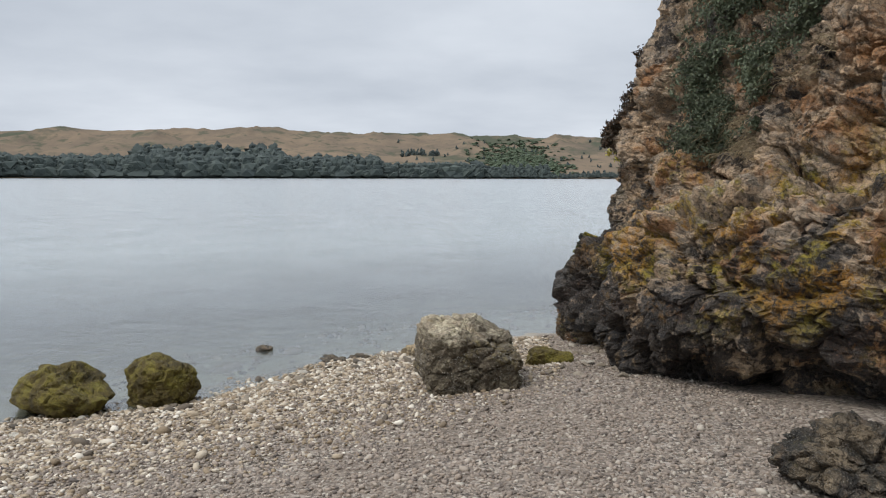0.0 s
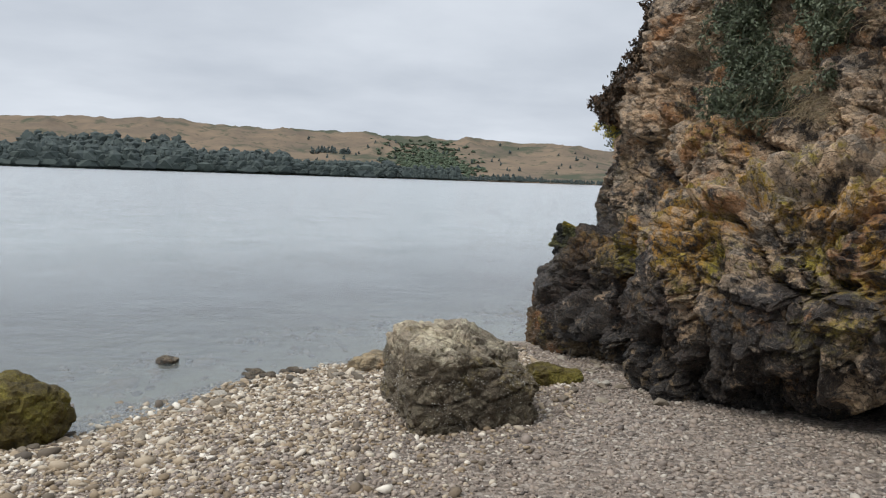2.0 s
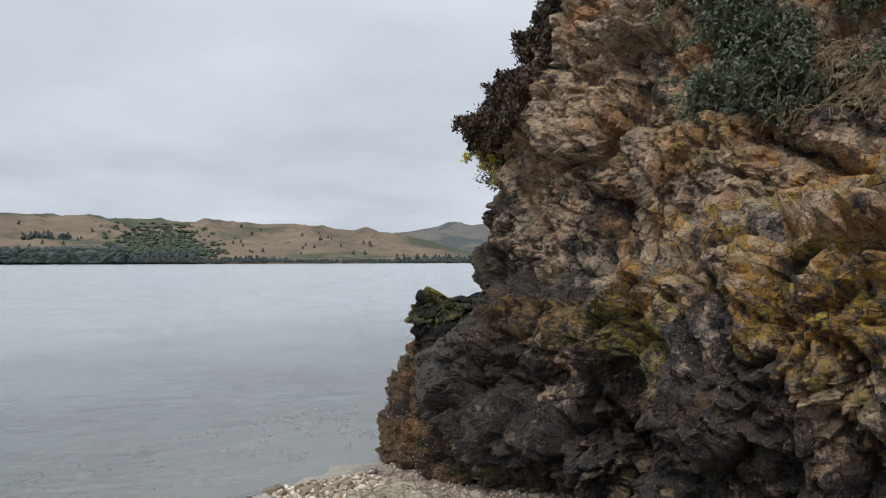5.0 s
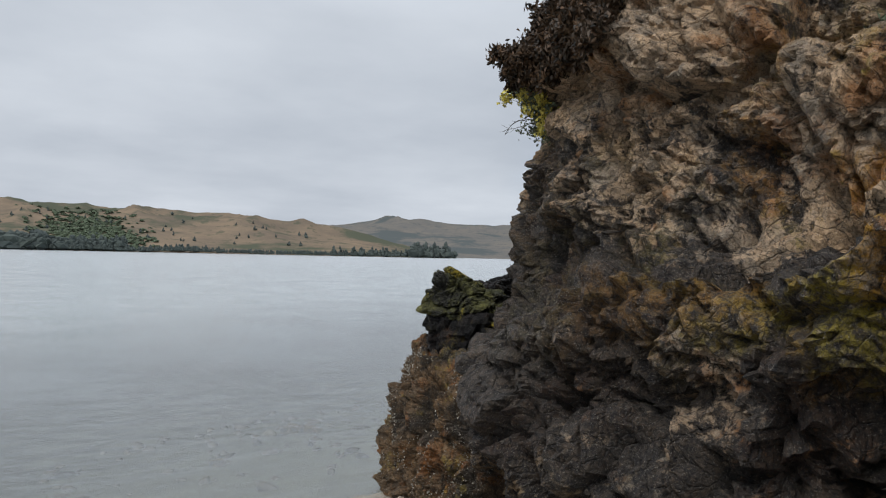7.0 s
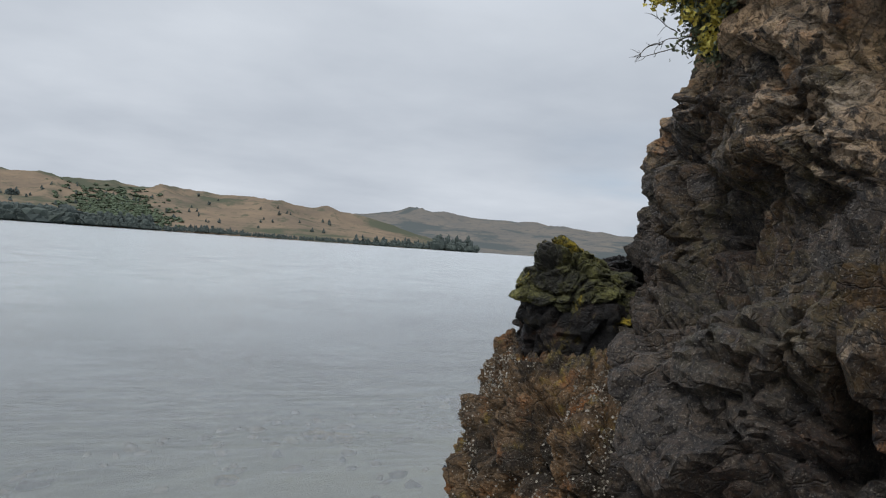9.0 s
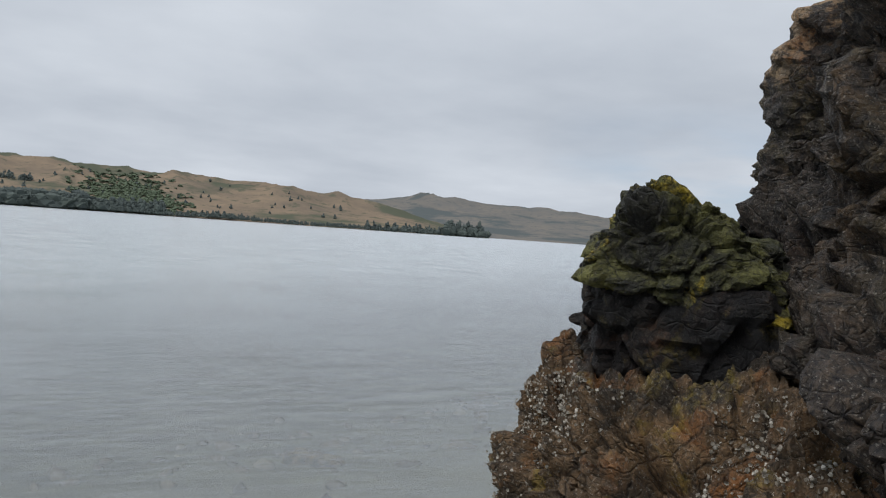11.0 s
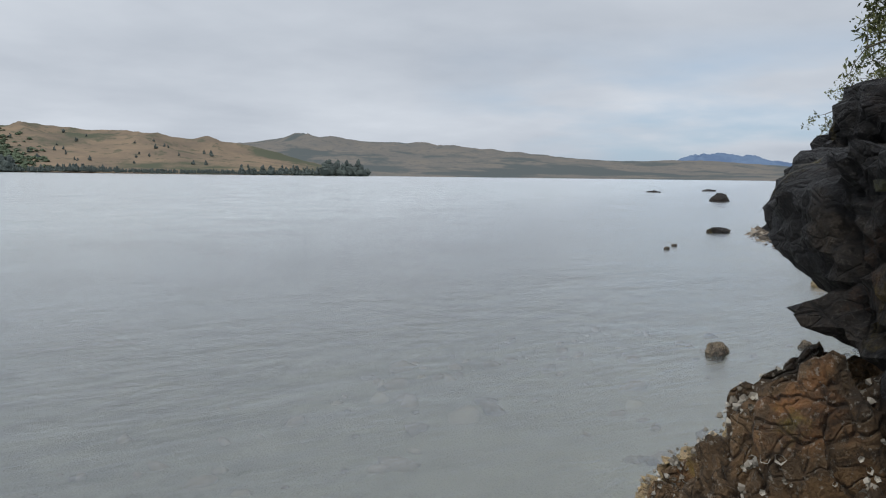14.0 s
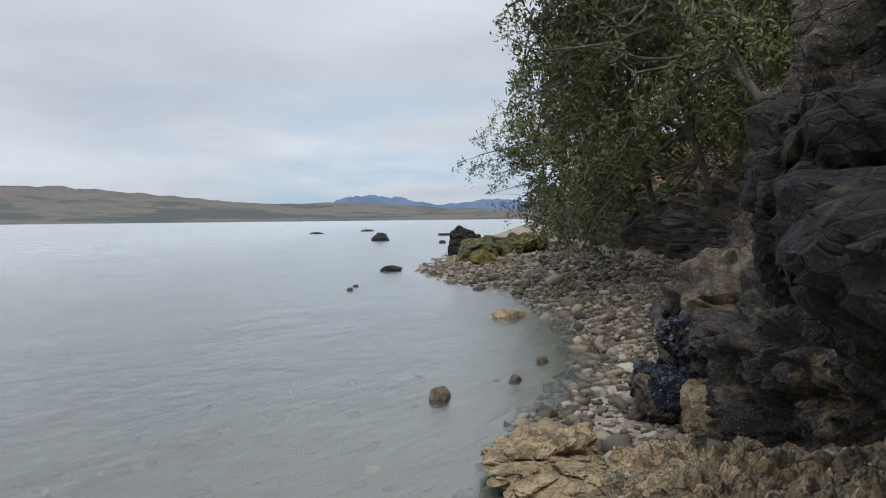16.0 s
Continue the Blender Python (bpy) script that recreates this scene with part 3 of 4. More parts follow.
def cliff_mesh(name, us, zs, material):
    U, Z = np.meshgrid(us, zs, indexing="ij")
    U, Z = U.ravel(), Z.ravel()
    x, y, ix, iy = cliff_points(U, Z)
    p = np.stack([x, y, Z], 1)
    # beds dip to the north
    q = np.stack([x * 0.95, y * 0.9 + Z * 0.3, Z * 1.0 - y * 0.45], 1)
    d = 0.13 * fbm(q * 0.9, 3, 11, 0.5, True) - 0.05
    warp = np.stack([fbm(p * 1.5, 2, 31), fbm(p * 1.5, 2, 32), fbm(p * 1.5, 2, 33)], 1) * 0.25
    h, c = blocks((q + warp) * np.array([1.05, 1.0, 1.05]), 20)
    d += 0.13 * h + 0.12 * (c - 1)
    h, c = blocks((q + warp) * np.array([3.0, 2.6, 3.6]), 40)
    d += 0.062 * h + 0.065 * (c - 1)
    h, c = blocks((q + warp * 0.4) * np.array([7.5, 7.0, 9.5]), 60)
    d += 0.034 * h + 0.030 * (c - 1)
    h, c = blocks((q + warp * 0.2) * 18, 80)
    d += 0.014 * h + 0.012 * (c - 1)
    d += 0.010 * fbm(p * 20, 2, 50) + 0.03 * fbm(p * 4.5, 2, 55, 0.6, True)
    d = np.clip(d, -0.45, 0.28)
    g = p.reshape(len(us), len(zs), 3)
    nrm = np.cross(np.gradient(g, axis=1), np.gradient(g, axis=0)).reshape(-1, 3)
    nrm /= np.linalg.norm(nrm, axis=1)[:, None] + 1e-9
    nrm *= np.where(nrm[:, :1] * ix[:, None] + nrm[:, 1:2] * iy[:, None] > 0, -1, 1)
    nrm = nrm - 0.5 * np.stack([ix, iy, 0 * ix], 1)
    nrm /= np.linalg.norm(nrm, axis=1)[:, None]
    p += nrm * d[:, None]
    p[:, 2] += 0.05 * fbm(p * 2.2, 3, 71) * smooth(Z, 0.3, 1.0) + 0.012 * fbm(p * 9, 2, 75)
    return mesh_from(name, p, sheet_faces(len(us), len(zs)), material, False), p


US = np.concatenate([np.linspace(0, 2.6, 40), np.linspace(2.62, 5, 90), np.linspace(5.01, 15, 640), np.linspace(15.03, 19, 260), np.linspace(19.05, 23, 60)])
ZS = np.concatenate([np.arange(-0.6, 4.2, 0.021), np.arange(4.2, 7, 0.06), np.arange(7, 12.5, 0.4)])
cliff = thing("cliff", "craggy tan and black sea cliff with orange and yellow lichen", "cliff")
cliff_me, CLIFF_P = cliff_mesh("rock_face", US, ZS, M["cliff"])
part("rock_face", cliff_me, cliff)
cliff["kind"] = "structure"



def split_rock(name, corners, material, seed, crag=0.05, edge=16, sub=6):
    """A rock bounded by the flat faces between a few corners, its edges worn, its faces broken into blocks."""
    bm = bmesh.new()
    for c in corners:
        bm.verts.new(c)
    bmesh.ops.convex_hull(bm, input=bm.verts)
    mid = np.mean(np.array(corners, float), axis=0)
    planes = []
    for fc in bm.faces:
        n, h = np.array(fc.normal), float(np.dot(np.array(fc.normal), np.array(fc.verts[0].co) - mid))
        planes.append(n / h)
    bm.free()
    v, f = BALLS[sub]
    reach = np.maximum(v @ np.array(planes).T, 0)
    top = reach.max(1)
    d = v
    v = mid + v / (top * ((reach / top[:, None]) ** edge).sum(1) ** (1 / edge))[:, None]
    q = v + 0.06 * np.stack([fbm(v * 3, 2, seed + i) for i in (1, 2, 3)], 1)
    h, c = blocks(q * np.array([4.0, 4.0, 6.5]), seed)
    out = (h * 0.7 + (c - 1) * 0.8) * crag
    h, c = blocks(q * np.array([11, 11, 16]), seed + 9)
    out += (h * 0.6 + (c - 1) * 0.6) * crag * 0.5
    h, c = blocks(q * 26, seed + 19)
    out += (h * 0.6 + (c - 1) * 0.5) * crag * 0.2
    out += fbm(v * 40, 2, seed + 3) * crag * 0.10
    return mesh_from(name, v + d * out[:, None], f, material, False)


peak = thing("rock_outcrop", "pointed dark outcrop with mossy yellow-green top on the cliff shelf", "rock")
part("mossy_peak", split_rock("mossy_peak", [(3.19, 9.55, 1.80), (3.34, 9.98, 1.58), (3.28, 10.12, 1.38), (3.08, 9.72, 1.40), (3.12, 9.66, 1.52), (3.42, 9.28, 1.50),
                                             (3.72, 9.5, 1.56), (3.9, 10.1, 1.40), (4.0, 9.4, 1.32), (3.4, 9.25, 1.30)], M["moss"], 5, 0.055), peak, "pointed stone crusted with yellow-green moss")
part("dark_block", split_rock("dark_block", [(3.17, 9.79, 1.04), (3.11, 9.74, 1.43), (3.32, 10.10, 1.45), (3.55, 10.46, 1.31), (3.54, 10.36, 1.42), (3.82, 10.48, 1.46), (3.78, 10.04, 1.02),
                                             (4.3, 10.05, 0.95), (4.2, 9.5, 1.0), (3.42, 9.26, 1.06), (3.42, 9.24, 1.42), (4.3, 9.6, 1.45), (4.3, 10.5, 1.3)], M["black"], 8, 0.045, 40), peak, "black layered block with a jutting nose")
part("overhang", split_rock("overhang", [(3.78, 10.48, 1.40), (3.84, 10.50, 1.56), (4.5, 10.62, 1.62), (4.6, 10.66, 1.2), (4.1, 10.5, 1.20), (3.8, 10.0, 1.15), (4.9, 10.1, 1.1), (4.8, 10.1, 1.75), (3.9, 10.0, 1.6)],
                                    M["black"], 21, 0.06), peak, "black overhanging shoulder of rock")

LEDGE = [(3.0, 8.0, 1, 0, 0.85), (2.84, 8.7, 1, 0, 1.00), (2.90, 9.5, 1, -0.1, 1.11), (2.99, 9.98, 0.9, -0.4, 1.12), (3.30, 10.44, 0.7, -0.7, 1.03),
         (3.9, 10.82, 0.4, -0.9, 0.74), (4.6, 11.1, 0.3, -1, 0.56), (5.6, 11.42, 0.2, -1, 0.38), (6.5, 11.55, 0.1, -1, 0.15)]


def ledge_mesh(name, u0, u1, material, seed):
    """The rock ledge round the point: a broken face, a worn brow and a rough top that rises inland."""
    S = np.array(LEDGE, float)
    us = np.linspace(u0, u1, int((u1 - u0) * 62))
    vs = np.linspace(0, 5.999, 190)
    U, V = (a.ravel() for a in np.meshgrid(us, vs, indexing="ij"))
    k = np.arange(len(S))
    x, y, ix, iy, top = (np.interp(U, k, S[:, c]) for c in range(5))
    n = np.hypot(ix, iy)
    ix, iy = ix / n, iy / n
    inland = np.interp(V, range(7), [-0.03, 0.0, 0.04, 0.13, 0.30, 0.7, 1.5])
    z = np.interp(V, range(7), [0, 0.40, 0.78, 0.94, 1.0, 1.10, 1.28]) * (top + 0.3) - 0.3
    p = np.stack([x + ix * inland, y + iy * inland, z], 1)
    up = smooth(V, 1.6, 4.2)
    nrm = np.stack([-ix * (1 - up), -iy * (1 - up), 0.25 + up], 1)
    nrm /= np.linalg.norm(nrm, axis=1)[:, None]
    q = p + 0.10 * np.stack([fbm(p * 2.5, 2, seed + i) for i in (1, 2, 3)], 1)
    h, c = blocks(q * 2.4, seed)
    d = 0.075 * h + 0.05 * (c - 1)
    h, c = blocks(q * np.array([6.5, 6.5, 9]), seed + 7)
    d += 0.042 * h + 0.040 * (c - 1)
    h, c = blocks(q * 16, seed + 13)
    d += 0.022 * h + 0.022 * (c - 1)
    h, c = blocks(q * 36, seed + 23)
    d += 0.008 * h + 0.008 * (c - 1)
    p = p + nrm * (d + 0.02 + 0.03 * fbm(p * 5, 3, seed + 31))[:, None]
    return mesh_from(name, p, sheet_faces(len(us), len(vs)), material, False)


apron = thing("barnacled_ledge", "brown barnacled rock ledge round the foot of the point", "rock")
# the apron's colour holds shadow, the shelf's is brightened to match its light
part("apron", ledge_mesh("apron", 0, 4.35, M["ledge"], 41), apron)
part("shelf", ledge_mesh("shelf", 4.3, 8, M["shelf"], 43), apron, "buff rock of the lower shelf, lightened against the overhang's shade")


# ---- boulders ----
boulder = rock_mesh("boulder", (0.98, 1.10, 0.90), M["boulder"], 14, 6, 6.5, 11, 0.025, 0.86, 0.25, 0.05)
ob = new("boulder", boulder)
ob.location = (1.57, 5.05, 0.68)
tagged(ob, "large squarish pale-topped boulder with barnacled brown sides on the gravel", "boulder")

for name_, x, y, z, size, seed, label in (
        ("weedy_boulder", -2.98, 5.15, 0.15, (1.1, 0.85, 0.66), 31, "low boulder covered in olive seaweed at the water's edge"),
        ("weedy_boulder", -2.04, 5.55, 0.2, (0.80, 0.72, 0.68), 34, "domed boulder with yellow-green seaweed on the cobbles")):
    ob = new(name_, rock_mesh(name_, size, M["weed"], seed, 5, 2.4, 8, 0.05, 0.7, seed, 0.045))
    ob.location = (x, y, z)
    tagged(ob, label, "boulder", "seaweed boulders")

# ---- stones ----
rng = np.random.default_rng(5)


def stone(name, x, y, size, material, seed, label, sink=0.3, sub=4, boxy=2.6, crag=0.03, turn=0.0, group="", category="rock", z=None):
    ob = new(name, rock_mesh(name, size, material, seed, sub, boxy, 10, 0.05, 0.68, turn, crag))
    base = float(ground_z(x, y)[0]) if z is None else z
    ob.location = (x, y, base + size[2] * (0.5 - sink))
    return tagged(ob, label, category, group)


stone("flat_rock", 0.85, 7.95, (0.85, 0.42, 0.26), M["buff_stone"], 51, "flat buff rock streaked with weed at the water's edge", 0.35, 5, turn=0.5)
stone("low_rock", 2.45, 6.0, (0.62, 0.36, 0.26), M["weed"], 52, "low dark weedy rock on the gravel behind the boulder", 0.3, 5)
stone("grey_rock", 4.1, 1.75, (0.85, 0.75, 0.5), M["wet_stone"], 53, "craggy grey-brown rock at the foot of the cliff", 0.25, 6, 3.2, 0.09, 0.5)
stone("yellow_rock", 6.4, 11.95, (1.3, 0.75, 0.27), M["buff_stone"], 54, "flat yellow-brown rock lying in the shallows", 0.4, 6, 3.2, 0.10, 0.35)
stone("brown_rock", 7.55, 11.25, (1.0, 0.65, 0.5), M["shelf"], 55, "rounded brown boulder below the cliff", 0.3, 5, 2.5, 0.03, 0.2)
stone("brown_rock", 6.25, 11.3, (0.5, 0.4, 0.3), M["ledge"], 56, "brown stone below the cliff", 0.2, 5, 2.5, 0.03, 0.2)
stone("mussel_rock", 8.35, 11.2, (2.3, 1.5, 1.7), M["wet_stone"], 57, "brown weathered rock with mussels round its foot", 0.25, 5, 2.6, 0.06, 0.3)
stone("mussel_rock", 7.6, 11.6, (0.7, 0.5, 0.45), M["wet_stone"], 58, "low brown rock under the mussels", 0.2, 5, 2.6, 0.05, 0.3)
stone("weedy_platform", 23.3, 21.3, (2.6, 2.0, 1.0), M["moss"], 59, "low rock platform hung with olive weed", 0.3, 5, 3.0, 0.05, 0.3)
stone("weedy_platform", 25.0, 21.0, (2.4, 1.8, 0.9), M["moss"], 60, "low rock platform hung with olive weed", 0.3, 5, 3.0, 0.05, 0.3)
stone("weedy_stone", 20.6, 20.0, (0.8, 0.7, 0.5), M["weed"], 61, "rounded stone with yellow-green weed", 0.2, 4)
stone("black_rock", 26.9, 24.2, (1.5, 1.2, 1.75), M["black"], 62, "rounded black rock on the shingle point", 0.3, 5, 2.0, 0.06)
for x, y, s, seed, what in ((43.3, 40.1, (1.6, 1.2, 0.95), 71, "dark boulder standing in the bay"), (62, 62, (1.6, 1.1, 0.35), 72, "low dark rock awash in the bay"),
                            (76, 66, (2.2, 1.3, 0.4), 73, "low dark rock awash in the bay"), (58, 44, (1.3, 0.8, 0.35), 74, "low dark rock awash in the bay"),
                            (40, 33.2, (0.55, 0.4, 0.3), 75, "small dark rock awash in the bay"), (19.2, 22.1, (0.75, 0.5, 0.26), 76, "low brown rock awash in the bay"),
                            (14.2, 19.6, (0.18, 0.13, 0.10), 77, "small dark stone awash"), (14.9, 20.0, (0.14, 0.1, 0.08), 78, "small dark stone awash"),
                            (7.46, 13.34, (0.24, 0.17, 0.15), 79, "wet brown stone in the shallows"), (8.31, 13.12, (0.15, 0.1, 0.09), 80, "small dark wet stone in the shallows"),
                            (12.1, 15.05, (0.62, 0.42, 0.24), 81, "buff rock in the shallows"), (9.2, 13.25, (0.16, 0.11, 0.1), 82, "small grey stone in the shallows"),
                            (9.9, 13.0, (0.2, 0.14, 0.12), 83, "small grey stone in the shallows"), (10.2, 13.15, (0.15, 0.12, 0.1), 84, "small grey stone in the shallows"),
                            (-1.68, 8.15, (0.30, 0.2, 0.12), 85, "small dark weedy stone in the shallows")):
    stone("bay_rock", x, y, s, M["buff_stone"] if "buff" in what else M["black"] if "bay" in what else M["wet_stone"], seed, what, 0.42, 4, z=0.0)
for i in range(9):
    stone("tide_stone", -0.35 + rng.normal(0, 0.28), 7.72 + rng.normal(0, 0.12), (rng.uniform(0.10, 0.24), rng.uniform(0.08, 0.16), 0.1), M["wet_stone"], 100 + i, "small dark weedy stone in the shallows", 0.35, 3, group="tide stones")
for x, y, s, seed in ((3.05, 13.2, (0.30, 0.22, 0.14), 91), (3.2, 13.0, (0.26, 0.18, 0.12), 92), (2.0, 11.9, (0.22, 0.16, 0.1), 93)):
    stone("sunken_stone", x, y, s, M["buff_stone"], seed, "pale stone on the bed of the shallows", 0.35, 3, group="sunken stones")

# loose stones that can be told apart
STONE_MESHES = [rock_mesh("stone", (1, 0.74, 0.5), M["stone"], 200 + i, 3, 3.6, 11, 0.05, 0.58) for i in range(8)]


def loose_stones(name, count, pick, lo, hi, label, group):
    made = 0
    while made < count:
        x, y = pick()
        s = rng.uniform(lo, hi) * (1.5 if rng.random() < 0.08 else 1)
        ob = new(name, STONE_MESHES[rng.integers(8)])
        ob.location = (x, y, float(ground_z(x, y)[0]) + s * 0.10)
        ob.rotation_euler = (rng.normal(0, 0.2), rng.normal(0, 0.2), rng.uniform(0, 6.3))
        ob.scale = (s, s * rng.uniform(0.8, 1.2), s * rng.uniform(0.7, 1.2))
        tagged(ob, label, "stone", group)
        made += 1


def shore_point(i0, i1, d0, d1):
    """A random place beside the shore line between two of its corners, d0 to d1 metres up the beach."""
    i = rng.uniform(i0, i1)
    k = int(i)
    a, b = SH[k], SH[k + 1]
    e = (b - a) / np.linalg.norm(b - a)
    p = a + (b - a) * (i - k) + np.array([e[1], -e[0]]) * rng.uniform(d0, d1)
    return float(p[0]), float(p[1])


loose_stones("beach_stone", 110, lambda: shore_point(4, 11, -0.25, 0.9), 0.09, 0.17, "rounded pale stone on the cobble beach", "stones along the water's edge")
loose_stones("cliff_foot_stone", 40, lambda: (rng.uniform(2.3, 3.3), rng.uniform(4.9, 9.2)), 0.06, 0.13, "small stone at the foot of the cliff", "stones at the cliff foot")
loose_stones("shingle_stone", 190, lambda: shore_point(15.2, 23, -0.4, 4.5), 0.09, 0.24, "angular grey-brown stone on the far shingle", "stones on the far beach")
loose_stones("ledge_stone", 110, lambda: (rng.uniform(5.2, 8.6), rng.uniform(11.3, 12.3)), 0.05, 0.13, "angular stone among the shingle below the ledge", "stones below the ledge")


def pebbles(name, xy, sizes, material, label, lift=0.15, category="gravel"):
    """Thousands of small stones in one mesh."""
    r = np.random.default_rng(len(xy))
    v, f = BALLS[1]
    n = len(xy)
    p = np.repeat(v[None], n, 0)
    p = p * (1 + r.normal(0, 0.16, (n, len(v), 1)))
    p = p * np.stack([np.ones(n), r.uniform(0.55, 0.95, n), r.uniform(0.35, 0.7, n)], 1)[:, None]
    tilt = r.normal(0, 0.25, (n, 1))
    p[:, :, 2] += p[:, :, 0] * tilt
    a = r.uniform(0, 6.28, n)
    c, s = np.cos(a)[:, None], np.sin(a)[:, None]
    q = np.stack([p[:, :, 0] * c - p[:, :, 1] * s, p[:, :, 0] * s + p[:, :, 1] * c, p[:, :, 2]], 2) * sizes[:, None, None]
    z = ground_z(xy[:, 0], xy[:, 1]) + sizes * lift
    q += np.stack([xy[:, 0], xy[:, 1], z], 1)[:, None]
    faces = (f[None] + np.arange(n)[:, None, None] * len(v)).reshape(-1, 3)
    ob = new(name, mesh_from(name, q.reshape(-1, 3), faces, material))
    return tagged(ob, label, category, kind="stuff")


def strip(n, x0, x1, y0, y1, near, far, power=1.0):
    """Random places in a box whose distance up the beach lies between near and far, thinning with power."""
    xy = np.stack([rng.uniform(x0, x1, n), rng.uniform(y0, y1, n)], 1)
    s = shore_distance(xy[:, 0], xy[:, 1])
    keep = (s > near) & (s < far) & (rng.random(n) < np.clip(1 - (s - near) / (far - near), 0, 1) ** power)
    return xy[keep]


xy = strip(120000, -4.2, 5.2, -0.6, 9.6, 0.2, 14, 0.15)
xy = xy[(xy[:, 0] < 3.6 + np.maximum(0, 5.2 - xy[:, 1]) * 0.5)][:52000]
pebbles("gravel", xy, rng.lognormal(-4.35, 0.38, len(xy)), M["pebble"], "fine grey-brown beach gravel")
xy = strip(150000, -6, 2.6, 0.2, 10.2, -0.5, 4.2, 0.9)
xy = xy[xy[:, 1] < 9.3]
pebbles("cobbles", xy, rng.lognormal(-4.2, 0.46, len(xy)), M["cobble"], "pale rounded cobbles along the water's edge", 0.25)
xy = strip(105000, 5.0, 32, 10.6, 28, -0.5, 5.0, 0.5)
pebbles("shingle", xy, rng.lognormal(-3.5, 0.5, len(xy)), M["shingle"], "dark angular shingle on the far beach", 0.25)
xy = strip(26000, -4, 9, 5, 16, -4.0, -0.5, 0.3)[:320]
pebbles("bed_stones", xy, rng.lognormal(-2.9, 0.5, len(xy)), M["pebble"], "stones on the bed of the shallows", 0.0)


# ---- plants ----
def tube(points, r0, r1, sides=6):
    p = np.array(points, float)
    n = len(p)
    t = np.gradient(p, axis=0)
    t /= np.linalg.norm(t, axis=1)[:, None] + 1e-9
    side = np.cross(t, [0.31, 0.22, 0.93])
    side /= np.linalg.norm(side, axis=1)[:, None] + 1e-9
    up = np.cross(t, side)
    a = np.linspace(0, 2 * np.pi, sides, endpoint=False)
    r = np.linspace(r0, r1, n)[:, None, None]
    v = p[:, None] + r * (np.cos(a)[None, :, None] * side[:, None] + np.sin(a)[None, :, None] * up[:, None])
    i, j = np.meshgrid(np.arange(n - 1), np.arange(sides), indexing="ij")
    k = (j + 1) % sides
    f = np.stack([i * sides + j, i * sides + k, (i + 1) * sides + k, (i + 1) * sides + j], 2).reshape(-1, 4)
    return v.reshape(-1, 3), f


def tubes_mesh(name, list_of_tubes, material):
    vs, fs, o = [], [], 0
    for v, f in list_of_tubes:
        vs.append(v), fs.append(f + o)
        o += len(v)
    return mesh_from(name, np.concatenate(vs), np.concatenate(fs), material)


def leaves_mesh(name, centres, length, width, material, droop=0.3, seed=1):
    """Small pointed leaves, each a folded pair of triangles round its midrib."""
    r = np.random.default_rng(seed)
    n = len(centres)
    d = r.normal(size=(n, 3))
    d[:, 2] -= droop
    d /= np.linalg.norm(d, axis=1)[:, None]
    s = np.cross(d, r.normal(size=(n, 3)))
    s /= np.linalg.norm(s, axis=1)[:, None]
    up = np.cross(d, s)
    L = length * r.uniform(0.6, 1.3, n)[:, None]
    W = width * r.uniform(0.7, 1.3, n)[:, None]
    v = np.stack([centres - d * L / 2, centres + s * W / 2 + up * W * 0.25, centres + d * L / 2, centres - s * W / 2 + up * W * 0.25], 1)
    i = np.arange(n) * 4
    f = np.concatenate([np.stack([i, i + 1, i + 2], 1), np.stack([i, i + 2, i + 3], 1)])
    return mesh_from(name, v.reshape(-1, 3), f, material, False)


def wander(start, way, length, bend, r, steps=9, sag=0.0):
    p, d, out = np.array(start, float), np.array(way, float) / np.linalg.norm(way), []
    for _ in range(steps):
        out.append(p.copy())
        d = d + r.normal(0, bend, 3) - np.array([0, 0, sag])
        d /= np.linalg.norm(d)
        p = p + d * length / steps
    return out


